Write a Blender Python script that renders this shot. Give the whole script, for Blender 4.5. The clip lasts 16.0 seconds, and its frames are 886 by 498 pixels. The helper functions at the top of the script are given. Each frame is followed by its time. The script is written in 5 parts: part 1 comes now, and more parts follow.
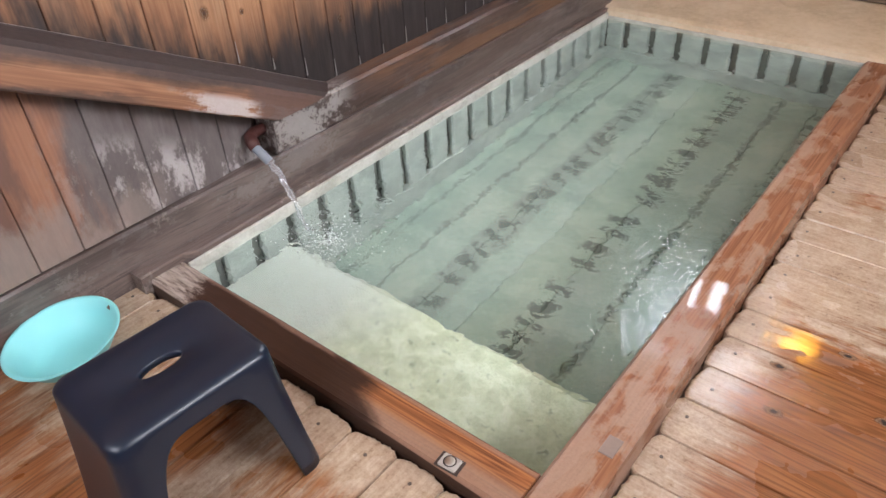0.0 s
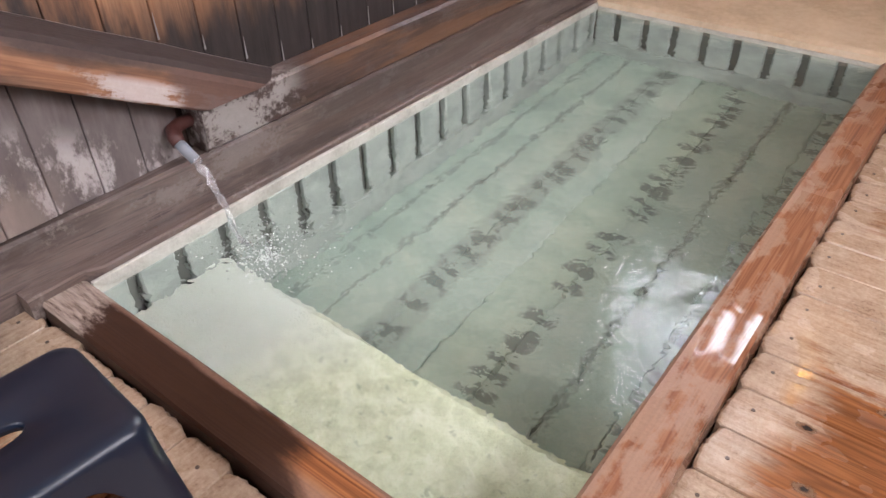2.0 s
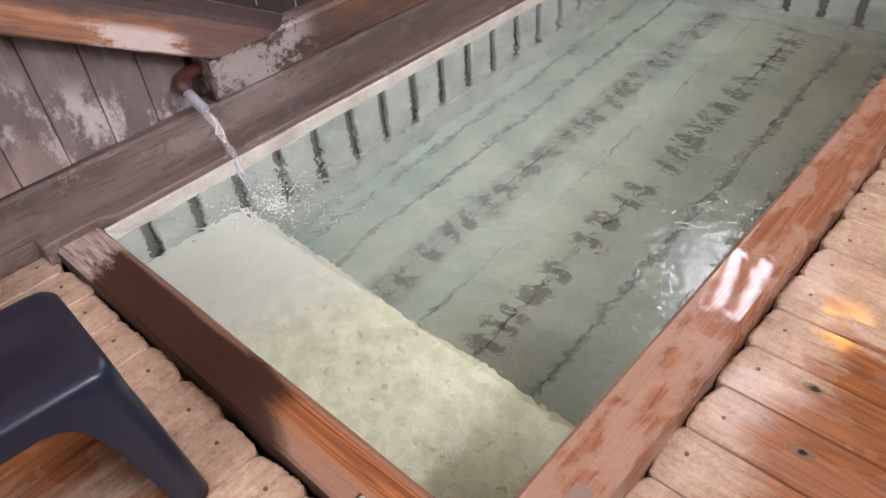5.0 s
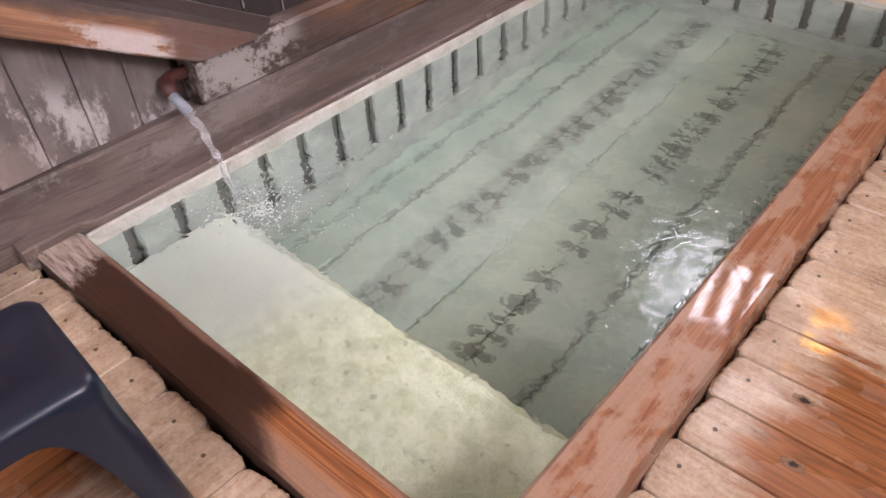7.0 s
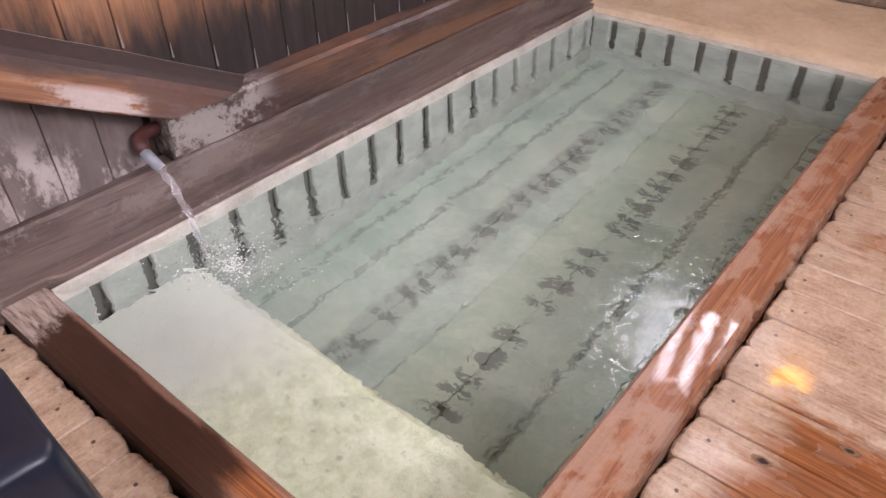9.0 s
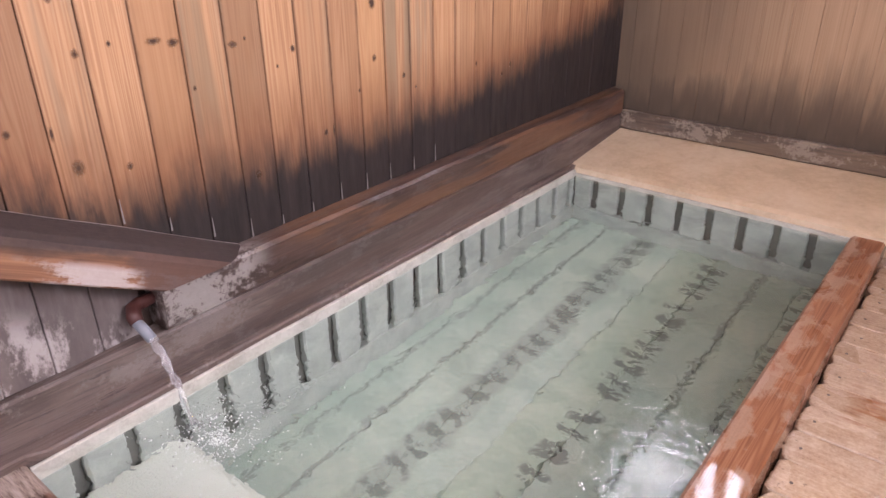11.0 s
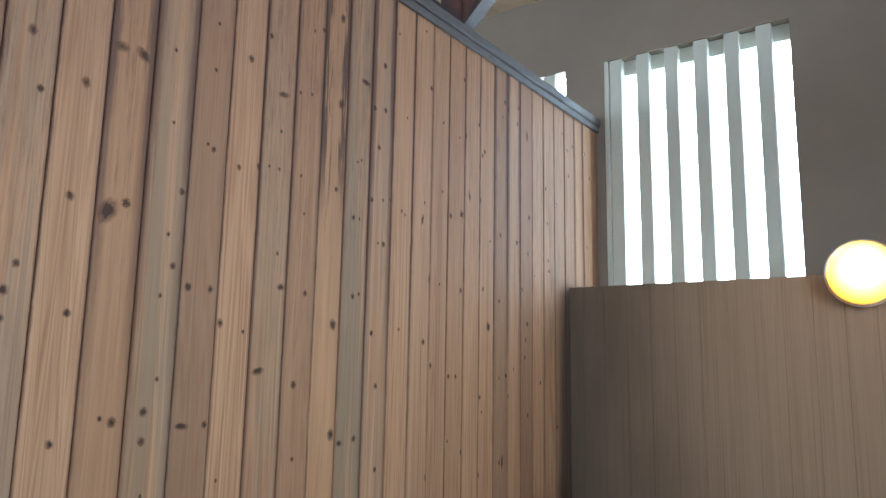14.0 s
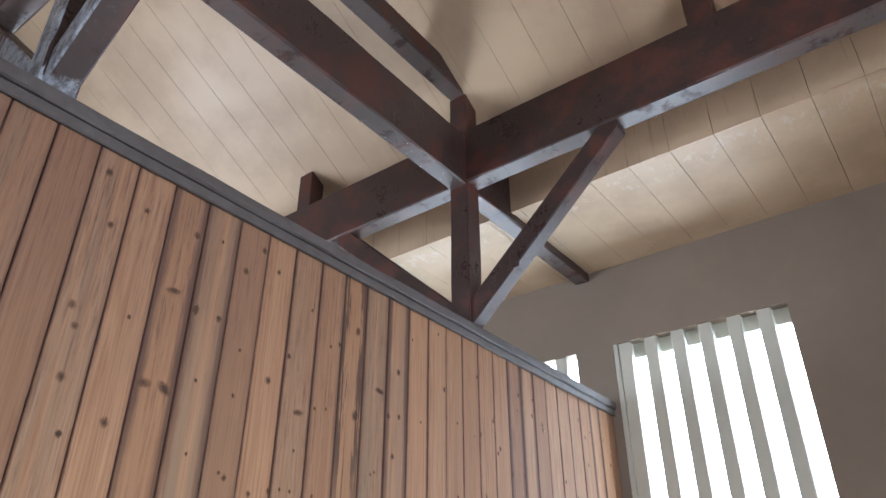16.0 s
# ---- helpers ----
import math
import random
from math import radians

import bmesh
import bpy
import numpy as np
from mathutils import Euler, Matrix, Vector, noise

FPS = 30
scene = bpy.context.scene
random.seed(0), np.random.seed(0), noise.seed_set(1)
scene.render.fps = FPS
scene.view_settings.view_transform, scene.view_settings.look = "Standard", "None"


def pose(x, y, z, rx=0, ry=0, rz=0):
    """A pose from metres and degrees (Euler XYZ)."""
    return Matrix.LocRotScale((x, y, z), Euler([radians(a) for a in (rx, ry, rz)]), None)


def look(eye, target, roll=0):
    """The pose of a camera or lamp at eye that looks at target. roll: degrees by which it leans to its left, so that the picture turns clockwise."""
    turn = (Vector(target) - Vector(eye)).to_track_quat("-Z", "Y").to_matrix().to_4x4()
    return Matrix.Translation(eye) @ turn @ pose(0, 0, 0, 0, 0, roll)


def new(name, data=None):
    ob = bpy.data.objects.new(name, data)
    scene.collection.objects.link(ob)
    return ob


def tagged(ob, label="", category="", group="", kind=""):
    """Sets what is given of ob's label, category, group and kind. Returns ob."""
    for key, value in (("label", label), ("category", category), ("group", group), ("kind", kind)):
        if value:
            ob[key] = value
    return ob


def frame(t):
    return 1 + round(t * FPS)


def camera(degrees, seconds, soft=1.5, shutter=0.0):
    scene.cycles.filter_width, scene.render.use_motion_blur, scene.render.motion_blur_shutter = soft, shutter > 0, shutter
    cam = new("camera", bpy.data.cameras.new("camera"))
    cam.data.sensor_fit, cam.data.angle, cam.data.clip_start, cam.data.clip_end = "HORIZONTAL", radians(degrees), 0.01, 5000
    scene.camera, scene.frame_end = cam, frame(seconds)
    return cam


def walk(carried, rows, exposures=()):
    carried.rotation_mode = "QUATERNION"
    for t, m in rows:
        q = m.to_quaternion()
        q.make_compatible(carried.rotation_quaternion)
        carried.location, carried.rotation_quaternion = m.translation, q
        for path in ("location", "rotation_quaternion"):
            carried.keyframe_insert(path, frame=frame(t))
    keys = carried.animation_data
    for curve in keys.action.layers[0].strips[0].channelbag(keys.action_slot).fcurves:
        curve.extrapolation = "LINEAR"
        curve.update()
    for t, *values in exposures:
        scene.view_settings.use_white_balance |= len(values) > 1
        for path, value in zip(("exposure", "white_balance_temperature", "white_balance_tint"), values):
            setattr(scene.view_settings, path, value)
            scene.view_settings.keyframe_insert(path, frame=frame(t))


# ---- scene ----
cam = camera(64.0, 16.0)

PATH = [
    (0, (1.642, -0.78, 1.237), (0.597, 0.438, 0.044), -3.5),
    (0.5, (1.638, -0.727, 1.227), (0.609, 0.494, 0.022), -4.4),
    (1, (1.55, -0.667, 1.217), (0.6, 0.605, 0.001), -3.0),
    (1.5, (1.484, -0.614, 1.164), (0.56, 0.676, -0.053), -1.3),
    (2, (1.474, -0.51, 1.077), (0.481, 0.743, -0.125), -1.0),
    (2.5, (1.519, -0.442, 1.059), (0.481, 0.756, -0.16), -1.5),
    (3, (1.551, -0.429, 1.053), (0.501, 0.723, -0.2), -2.7),
    (3.5, (1.578, -0.398, 1.037), (0.515, 0.706, -0.248), -4.4),
    (4, (1.578, -0.397, 1.044), (0.496, 0.673, -0.252), -5.2),
    (6.5, (1.556, -0.398, 1.049), (0.484, 0.673, -0.256), -4.5),
    (7, (1.543, -0.401, 1.05), (0.502, 0.71, -0.247), -3.1),
    (7.5, (1.534, -0.408, 1.057), (0.522, 0.75, -0.222), -1.6),
    (8, (1.538, -0.403, 1.068), (0.536, 0.79, -0.186), -0.8),
    (10.3, (1.556, -0.377, 1.137), (0.469, 0.906, 0.055), -0.4),
    (10.5, (1.526, -0.379, 1.143), (0.437, 0.938, 0.103), -0.5),
    (11, (1.525, -0.369, 1.181), (0.399, 1.025, 0.293), -0.5),
    (11.5, (1.525, -0.368, 1.228), (0.361, 1.088, 0.503), -0.3),
    (12, (1.524, -0.366, 1.262), (0.333, 1.154, 0.742), 0.2),
    (12.5, (1.531, -0.363, 1.294), (0.327, 1.205, 0.993), 0.4),
    (13, (1.535, -0.358, 1.345), (0.337, 1.241, 1.255), 0.6),
    (13.5, (1.539, -0.358, 1.387), (0.365, 1.256, 1.52), 0.7),
    (14, (1.535, -0.362, 1.443), (0.388, 1.246, 1.76), 1.0),
    (14.5, (1.545, -0.359, 1.484), (0.415, 1.209, 1.999), 1.2),
    (15, (1.571, -0.376, 1.529), (0.46, 1.133, 2.227), 0.9),
    (15.5, (1.585, -0.403, 1.564), (0.505, 1.038, 2.434), 0.5),
    (16, (1.589, -0.416, 1.599), (0.543, 0.971, 2.591), -0.1),
]
# stops, white balance and tint, as the clip's camera adapts from the dark pool to the window
EXPOSURES = [(0, 0.47, 5960, 13), (2, 0.45, 6160, 19), (4, 0.43, 6300, 25), (8, 0.42, 6320, 27), (10.5, 0.46, 6280, 32), (11.5, 0.52, 5860, 19), (12, 0.53, 5150, 0),
             (12.5, 0.30, 4780, -6), (13.5, -0.52, 4530, -12), (14, -0.64, 4950, 0), (14.5, -0.78, 5620, 11), (15.5, -0.74, 5620, 12), (16, -0.62, 5450, 10)]
walk(cam, [(t, look(eye, target, roll)) for t, eye, target, roll in PATH], EXPOSURES)

# ---- world and lights ----
world = bpy.data.worlds.new("world")
scene.world = world
world.use_nodes = True
wn = world.node_tree
sky = wn.nodes.new("ShaderNodeTexSky")
sky.sky_type, sky.sun_disc = "NISHITA", False
sky.sun_elevation, sky.sun_rotation = radians(40), radians(150)
wn.links.new(sky.outputs[0], wn.nodes["Background"].inputs[0])
wn.nodes["Background"].inputs[1].default_value = 0.1


def area_lamp(name, m, sx, sy, power, colour, spread=180):
    d = bpy.data.lights.new(name, "AREA")
    d.shape, d.size, d.size_y, d.energy, d.color, d.spread = "RECTANGLE", sx, sy, power, colour, radians(spread)
    ob = new(name, d)
    ob.matrix_world = m
    return ob


# lamps in window openings that the camera never faces: added fill behind and at the side, daylight across the other
# room
area_lamp("daylight_behind", look((1.3, -2.72, 2.35), (1.3, 0, 1.6)), 2.2, 1.1, 70, (1.0, 0.97, 0.96))
area_lamp("daylight_side", look((3.42, 0.6, 2.2), (0, 0.8, 2.3)), 1.8, 1.1, 98, (1.0, 0.97, 0.96), 140)
area_lamp("daylight_across", look((-3.62, 0.3, 2.7), (0, 0.6, 3.0)), 2.2, 1.2, 210, (1.0, 0.97, 0.95))


DECK_Z = -0.08             # top of the wet deck

# ---- materials ----
class Mat:
    """A node material with short calls for the few nodes that are used here."""

    def __init__(self, name):
        self.m = bpy.data.materials.new(name)
        self.m.use_nodes = True
        self.t = self.m.node_tree
        self.b = self.t.nodes["Principled BSDF"]
        self.slope = 0.0

    def put(self, node, inputs):
        for k, v in inputs.items():
            s = node.inputs[k]
            if isinstance(v, bpy.types.NodeSocket):
                self.t.links.new(v, s)
            else:
                s.default_value = v
        return node

    def pos(self, scale=(1, 1, 1), jitter=0.0):
        p = self.t.nodes.new("ShaderNodeNewGeometry").outputs["Position"]
        if self.slope:
            n = self.t.nodes.new("ShaderNodeVectorRotate")
            n.rotation_type = "X_AXIS"
            self.put(n, {"Vector": p, "Angle": radians(self.slope)})
            p = n.outputs[0]
        if jitter:
            r = self.t.nodes.new("ShaderNodeObjectInfo").outputs["Random"]
            c = self.t.nodes.new("ShaderNodeCombineXYZ")
            for i in range(3):
                self.t.links.new(self.math("MULTIPLY", r, jitter * (1 + 0.37 * i)), c.inputs[i])
            p = self.vec("ADD", p, c.outputs[0])
        return self.vec("MULTIPLY", p, scale)

    def rand(self):
        return self.t.nodes.new("ShaderNodeObjectInfo").outputs["Random"]

    def local(self, i):
        s = self.t.nodes.new("ShaderNodeSeparateXYZ")
        self.t.links.new(self.t.nodes.new("ShaderNodeTexCoord").outputs["Object"], s.inputs[0])
        return s.outputs[i]

    def axis(self, i):
        s = self.t.nodes.new("ShaderNodeSeparateXYZ")
        self.t.links.new(self.t.nodes.new("ShaderNodeNewGeometry").outputs["Position"], s.inputs[0])
        return s.outputs[i]

    def vec(self, op, a, b):
        n = self.t.nodes.new("ShaderNodeVectorMath")
        n.operation = op
        self.put(n, {0: a, 1: b})
        return n.outputs[0]

    def math(self, op, a, b=0.0, clamp=False):
        n = self.t.nodes.new("ShaderNodeMath")
        n.operation, n.use_clamp = op, clamp
        self.put(n, {0: a, 1: b})
        return n.outputs[0]

    def noise(self, vec, scale, detail=4.0, rough=0.6, distort=0.0):
        n = self.t.nodes.new("ShaderNodeTexNoise")
        self.put(n, {"Vector": vec, "Scale": scale, "Detail": detail, "Roughness": rough, "Distortion": distort})
        return n.outputs[0]

    def ramp(self, fac, *stops):
        n = self.t.nodes.new("ShaderNodeValToRGB")
        e = n.color_ramp.elements
        while len(e) < len(stops):
            e.new(0.5)
        for el, (p, c) in zip(e, stops):
            el.position = p
            el.color = (*c, 1) if isinstance(c, tuple) else (c, c, c, 1)
        self.t.links.new(fac, n.inputs[0])
        return n.outputs[0]

    def step(self, v, lo, hi):
        n = self.t.nodes.new("ShaderNodeMapRange")
        n.interpolation_type = "SMOOTHSTEP"
        self.put(n, {0: v, 1: lo, 2: hi})
        return n.outputs[0]

    def mix(self, fac, a, b, mode="MIX"):
        n = self.t.nodes.new("ShaderNodeMix")
        n.data_type, n.blend_type = "RGBA", mode
        fix = lambda c: (*c, 1) if isinstance(c, tuple) and len(c) == 3 else c
        self.put(n, {0: fac, 6: fix(a), 7: fix(b)})
        return n.outputs[2]

    def bump(self, height, strength, distance):
        n = self.t.nodes.new("ShaderNodeBump")
        self.put(n, {"Height": height, "Strength": strength, "Distance": distance})
        self.t.links.new(n.outputs[0], self.b.inputs["Normal"])

    def done(self, colour=None, rough=None, **rest):
        ins = dict(rest)
        if colour is not None:
            ins["Base Color"] = (*colour, 1) if isinstance(colour, tuple) else colour
        if rough is not None:
            ins["Roughness"] = rough
        self.put(self.b, ins)
        return self.m


def stretched(axis, across=1.0, along=0.06):
    s = [across] * 3
    s[axis] = along
    return tuple(s)


def grain(M, axis, light, mid, dark, jitter=7.0, contrast=0.5, along=0.06):
    """Wood grain that runs along an axis: wide figure, fine lines, streaks; gives colour and height."""
    p = M.pos(stretched(axis, 1, along), jitter)
    figure = M.noise(p, 14, 2, 0.5, 0.4)
    rings = M.t.nodes.new("ShaderNodeMath")
    rings.operation = "SINE"
    M.t.links.new(M.math("MULTIPLY", figure, 105.0), rings.inputs[0])
    lines = M.math("MULTIPLY", M.math("ADD", rings.outputs[0], 1.0), 0.5)
    fine = M.noise(M.pos(stretched(axis, 1, 0.0045), jitter), 150, 4, 0.62)
    both = M.math("ADD", M.math("MULTIPLY", lines, 0.45 * contrast), M.math("ADD", M.math("MULTIPLY", M.math("SUBTRACT", fine, 0.06), 0.8), M.math("MULTIPLY", figure, 0.36)))
    col = M.ramp(both, (0.30, light), (0.62, mid), (0.95, dark))
    return col, both


def wall_board_material():
    """Golden pine lining with per-board tint; black water stain that creeps up from the sill in tongues."""
    M = Mat("pine_lining")
    col, h = grain(M, 2, (0.53, 0.325, 0.185), (0.43, 0.245, 0.127), (0.25, 0.122, 0.060), contrast=0.42, along=0.030)
    r = M.rand()
    col = M.mix(M.math("MULTIPLY", M.step(r, 0.40, 1.0), 0.72), col, (0.19, 0.100, 0.054))
    grey = M.step(M.math("FRACT", M.math("MULTIPLY", r, 7.3)), 0.62, 0.95)
    streak = M.noise(M.pos((1, 1, 0.05), 5), 24, 3)
    col = M.mix(M.math("MULTIPLY", M.math("MULTIPLY", grey, M.step(streak, 0.42, 0.62)), 0.7), col, (0.25, 0.19, 0.125))
    # some boards are grey-green sapwood, some redder than their neighbours
    place = M.math("DIVIDE", M.math("SUBTRACT", M.axis(1), 0.262), 2.0)
    kind = M.ramp(place, (0.0, 0.35), (0.06, 0.5), (0.12, 0.8), (0.1807, 0.1), (0.243, 0.25), (0.3015, 0.65), (0.362, 0.2), (0.4245, 0.7), (0.485, 0.95), (0.544, 0.05), (0.6065, 0.6), (0.6675, 0.7),
                  (0.7307, 0.25), (0.7925, 0.6), (0.8495, 0.75), (0.9095, 0.4))
    kind.node.color_ramp.interpolation = "CONSTANT"
    sap = M.noise(M.pos((1, 1, 0.04), 3), 20, 3, 0.5)
    col = M.mix(M.math("MULTIPLY", M.step(kind, 0.32, 0.05), M.math("MULTIPLY", M.step(sap, 0.34, 0.52), 0.75)), col, (0.215, 0.168, 0.105))
    col = M.mix(M.math("MULTIPLY", M.step(kind, 0.6, 1.0), 0.55), col, (0.50, 0.275, 0.125))
    tone = M.noise(M.pos((1, 1, 0.035), 9), 9, 3, 0.6)
    col = M.mix(M.math("MULTIPLY", M.step(tone, 0.50, 0.70), 0.45), col, (0.27, 0.15, 0.075))
    # all boards grow darker and redder with height
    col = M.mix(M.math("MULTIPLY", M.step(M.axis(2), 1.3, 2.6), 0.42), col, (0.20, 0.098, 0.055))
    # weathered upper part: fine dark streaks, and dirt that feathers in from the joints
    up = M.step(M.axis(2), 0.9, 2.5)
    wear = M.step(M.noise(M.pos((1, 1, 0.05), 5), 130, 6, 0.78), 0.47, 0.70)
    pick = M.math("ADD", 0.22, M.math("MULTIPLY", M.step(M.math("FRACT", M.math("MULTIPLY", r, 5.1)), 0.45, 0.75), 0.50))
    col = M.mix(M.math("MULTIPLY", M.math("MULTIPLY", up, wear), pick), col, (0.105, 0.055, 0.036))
    worn = M.step(M.math("FRACT", M.math("MULTIPLY", r, 3.7)), 0.55, 0.85)
    side = M.math("ADD", M.math("ABSOLUTE", M.local(1)), M.math("MULTIPLY", M.noise(M.pos((1, 1, 0.10), 5), 34, 5, 0.75), 0.030))
    dirt = M.math("MULTIPLY", M.step(M.math("ADD", side, M.math("MULTIPLY", worn, 0.012)), 0.058, 0.078), M.math("ADD", 0.10, M.math("MULTIPLY", up, M.math("ADD", 0.34, M.math("MULTIPLY", worn, 0.45)))))
    col = M.mix(dirt, col, (0.075, 0.042, 0.03))
    joint = M.step(M.math("ADD", M.math("ABSOLUTE", M.local(1)), M.math("MULTIPLY", M.noise(M.pos((1, 1, 0.2), 5), 70, 4, 0.7), 0.014)), 0.0600, 0.0665)
    col = M.mix(M.math("MULTIPLY", joint, M.math("ADD", 0.45, M.math("MULTIPLY", up, 0.40))), col, (0.075, 0.032, 0.022))
    # the board tops by the brace are darker, and one board is streaked black with old water
    top_tone = M.math("MULTIPLY", M.step(M.axis(2), 1.95, 2.75), M.step(M.axis(1), 1.9, 0.1))
    col = M.mix(M.math("MULTIPLY", top_tone, M.math("ADD", 0.25, M.math("MULTIPLY", wear, 0.5))), col, (0.105, 0.058, 0.045))
    band = M.math("MULTIPLY", M.step(M.math("ABSOLUTE", M.math("SUBTRACT", M.axis(1), 1.291)), 0.060, 0.056), M.step(M.axis(2), 1.8, 2.2))
    runs = M.step(M.math("ADD", M.noise(M.pos((1, 1, 0.05)), 60, 5, 0.7), M.math("MULTIPLY", M.math("ABSOLUTE", M.math("SUBTRACT", M.axis(1), 1.291)), 4.5)), 0.60, 0.70)
    col = M.mix(M.math("MULTIPLY", M.math("MULTIPLY", band, runs), 0.85), col, (0.050, 0.029, 0.021))
    # black stain: its upper edge waves along the wall and rises to the far corner
    n1 = M.noise(M.pos((1, 1, 0.25)), 1.6, 2)
    n2 = M.noise(M.pos((1, 1, 0.22), 3), 22, 4, 0.6)
    far = M.step(M.axis(1), 1.6, 3.0)
    edge = M.math("ADD", M.math("ADD", 0.385, M.math("MULTIPLY", far, 0.17)), M.math("ADD", M.math("MULTIPLY", n1, 0.20), M.math("MULTIPLY", n2, 0.18)))
    along = M.math("ADD", M.math("MULTIPLY", M.axis(1), -0.52), M.math("ADD", 0.60, M.math("MULTIPLY", n2, 0.34)))
    edge = M.math("MAXIMUM", edge, along)
    low = M.math("SUBTRACT", edge, M.axis(2))
    col = M.mix(M.math("MULTIPLY", M.step(low, -0.20, 0.04), 0.65), col, M.mix(h, (0.30, 0.135, 0.065), (0.16, 0.068, 0.034)))
    st = M.step(low, -0.03, 0.16)
    # the boards also darken into the far corner below the ledge
    corner = M.step(M.math("ADD", M.axis(1), M.math("MULTIPLY", M.math("SUBTRACT", n1, 0.5), 0.5)), 2.95, 3.12)
    below_sill = M.step(M.axis(2), 1.9, 1.8)
    st = M.math("MAXIMUM", st, M.math("MULTIPLY", M.math("MULTIPLY", corner, below_sill), 0.8))
    black = M.mix(M.noise(M.pos((1, 1, 0.2), 3), 30, 4), (0.008, 0.007, 0.007), (0.050, 0.038, 0.034))
    col = M.mix(st, col, black)
    # below the brace the wood is washed out: orange farther off, grey and lime-white toward the spout, sooty streaks
    # from above
    wash = M.step(M.math("ADD", M.axis(2), M.math("MULTIPLY", M.axis(1), 0.52)), 0.56, 0.52)
    veil = M.noise(M.pos((1, 1, 0.30), 4), 9, 5, 0.65, 0.3)
    fleck = M.noise(M.pos((1, 1, 0.7)), 60, 5, 0.75)
    wz = M.math("ADD", M.axis(2), M.math("MULTIPLY", M.axis(1), 0.52))
    washed = M.mix(M.step(veil, 0.40, 0.62), M.mix(h, (0.37, 0.180, 0.102), (0.23, 0.105, 0.062)), (0.155, 0.085, 0.062))
    grey = M.mix(M.noise(M.pos((1, 1, 0.4), 3), 14, 5, 0.7), (0.060, 0.048, 0.045), (0.215, 0.180, 0.168))
    toward = M.step(M.math("ADD", M.axis(1), M.math("MULTIPLY", M.math("SUBTRACT", veil, 0.5), 0.35)), -0.27, -0.10)
    washed = M.mix(toward, washed, grey)
    # soot streaks, with the shade under the brace painted into the same mask
    soot_shade = M.math("MULTIPLY", M.step(M.math("ADD", wz, M.math("MULTIPLY", M.math("SUBTRACT", M.noise(M.pos((1, 1, 0.15), 5), 20, 4, 0.6), 0.5), 0.30)), 0.38, 0.50), 0.65)
    washed = M.mix(soot_shade, washed, (0.060, 0.040, 0.035))
    lime = M.step(M.math("ADD", M.noise(M.pos((1, 1, 0.45), 2), 10, 5, 0.68), M.math("MULTIPLY", M.math("SUBTRACT", fleck, 0.5), 0.35)), 0.47, 0.60)
    washed = M.mix(M.math("MULTIPLY", lime, M.math("MULTIPLY", M.step(M.axis(1), -0.30, 0.02), M.step(wz, 0.42, 0.30))), washed, M.mix(fleck, (0.50, 0.46, 0.44), (0.32, 0.28, 0.265)))
    foot = M.math("ADD", M.axis(2), M.math("ADD", M.math("MULTIPLY", M.math("SUBTRACT", M.noise(M.pos((1, 1, 0.5)), 13, 5, 0.65), 0.5), 0.34), M.math("MULTIPLY", M.math("SUBTRACT", M.rand(), 0.5), 0.16)))
    foot = M.step(foot, 0.335, 0.235)
    washed = M.mix(M.math("MULTIPLY", foot, M.math("MULTIPLY", M.step(M.axis(1), 0.10, -0.12), 0.78)), washed, M.mix(M.noise(M.pos((1, 1, 0.3)), 40, 4, 0.7), (0.335, 0.262, 0.215), (0.21, 0.165, 0.145)))
    col = M.mix(wash, col, washed)
    M.bump(h, 0.25, 0.002)
    return M.done(col, M.ramp(h, (0.2, 0.60), (0.9, 0.78)), **{"Specular IOR Level": 0.25})


def far_board_material():
    M = Mat("pine_far_wall")
    col, h = grain(M, 2, (0.45, 0.315, 0.20), (0.39, 0.265, 0.16), (0.285, 0.185, 0.11), contrast=0.3, along=0.016)
    # darker toward the left corner, the foot and above the ledge
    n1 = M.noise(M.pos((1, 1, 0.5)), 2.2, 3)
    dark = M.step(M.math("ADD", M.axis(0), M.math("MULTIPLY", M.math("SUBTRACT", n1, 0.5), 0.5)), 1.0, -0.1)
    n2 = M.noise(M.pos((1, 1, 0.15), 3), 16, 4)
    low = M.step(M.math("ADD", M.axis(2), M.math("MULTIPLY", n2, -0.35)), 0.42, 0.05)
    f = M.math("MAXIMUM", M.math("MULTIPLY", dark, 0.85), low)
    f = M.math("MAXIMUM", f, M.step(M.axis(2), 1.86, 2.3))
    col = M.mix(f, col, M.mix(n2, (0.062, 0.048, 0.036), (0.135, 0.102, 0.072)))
    M.bump(h, 0.2, 0.002)
    return M.done(col, 0.7, **{"Specular IOR Level": 0.25})


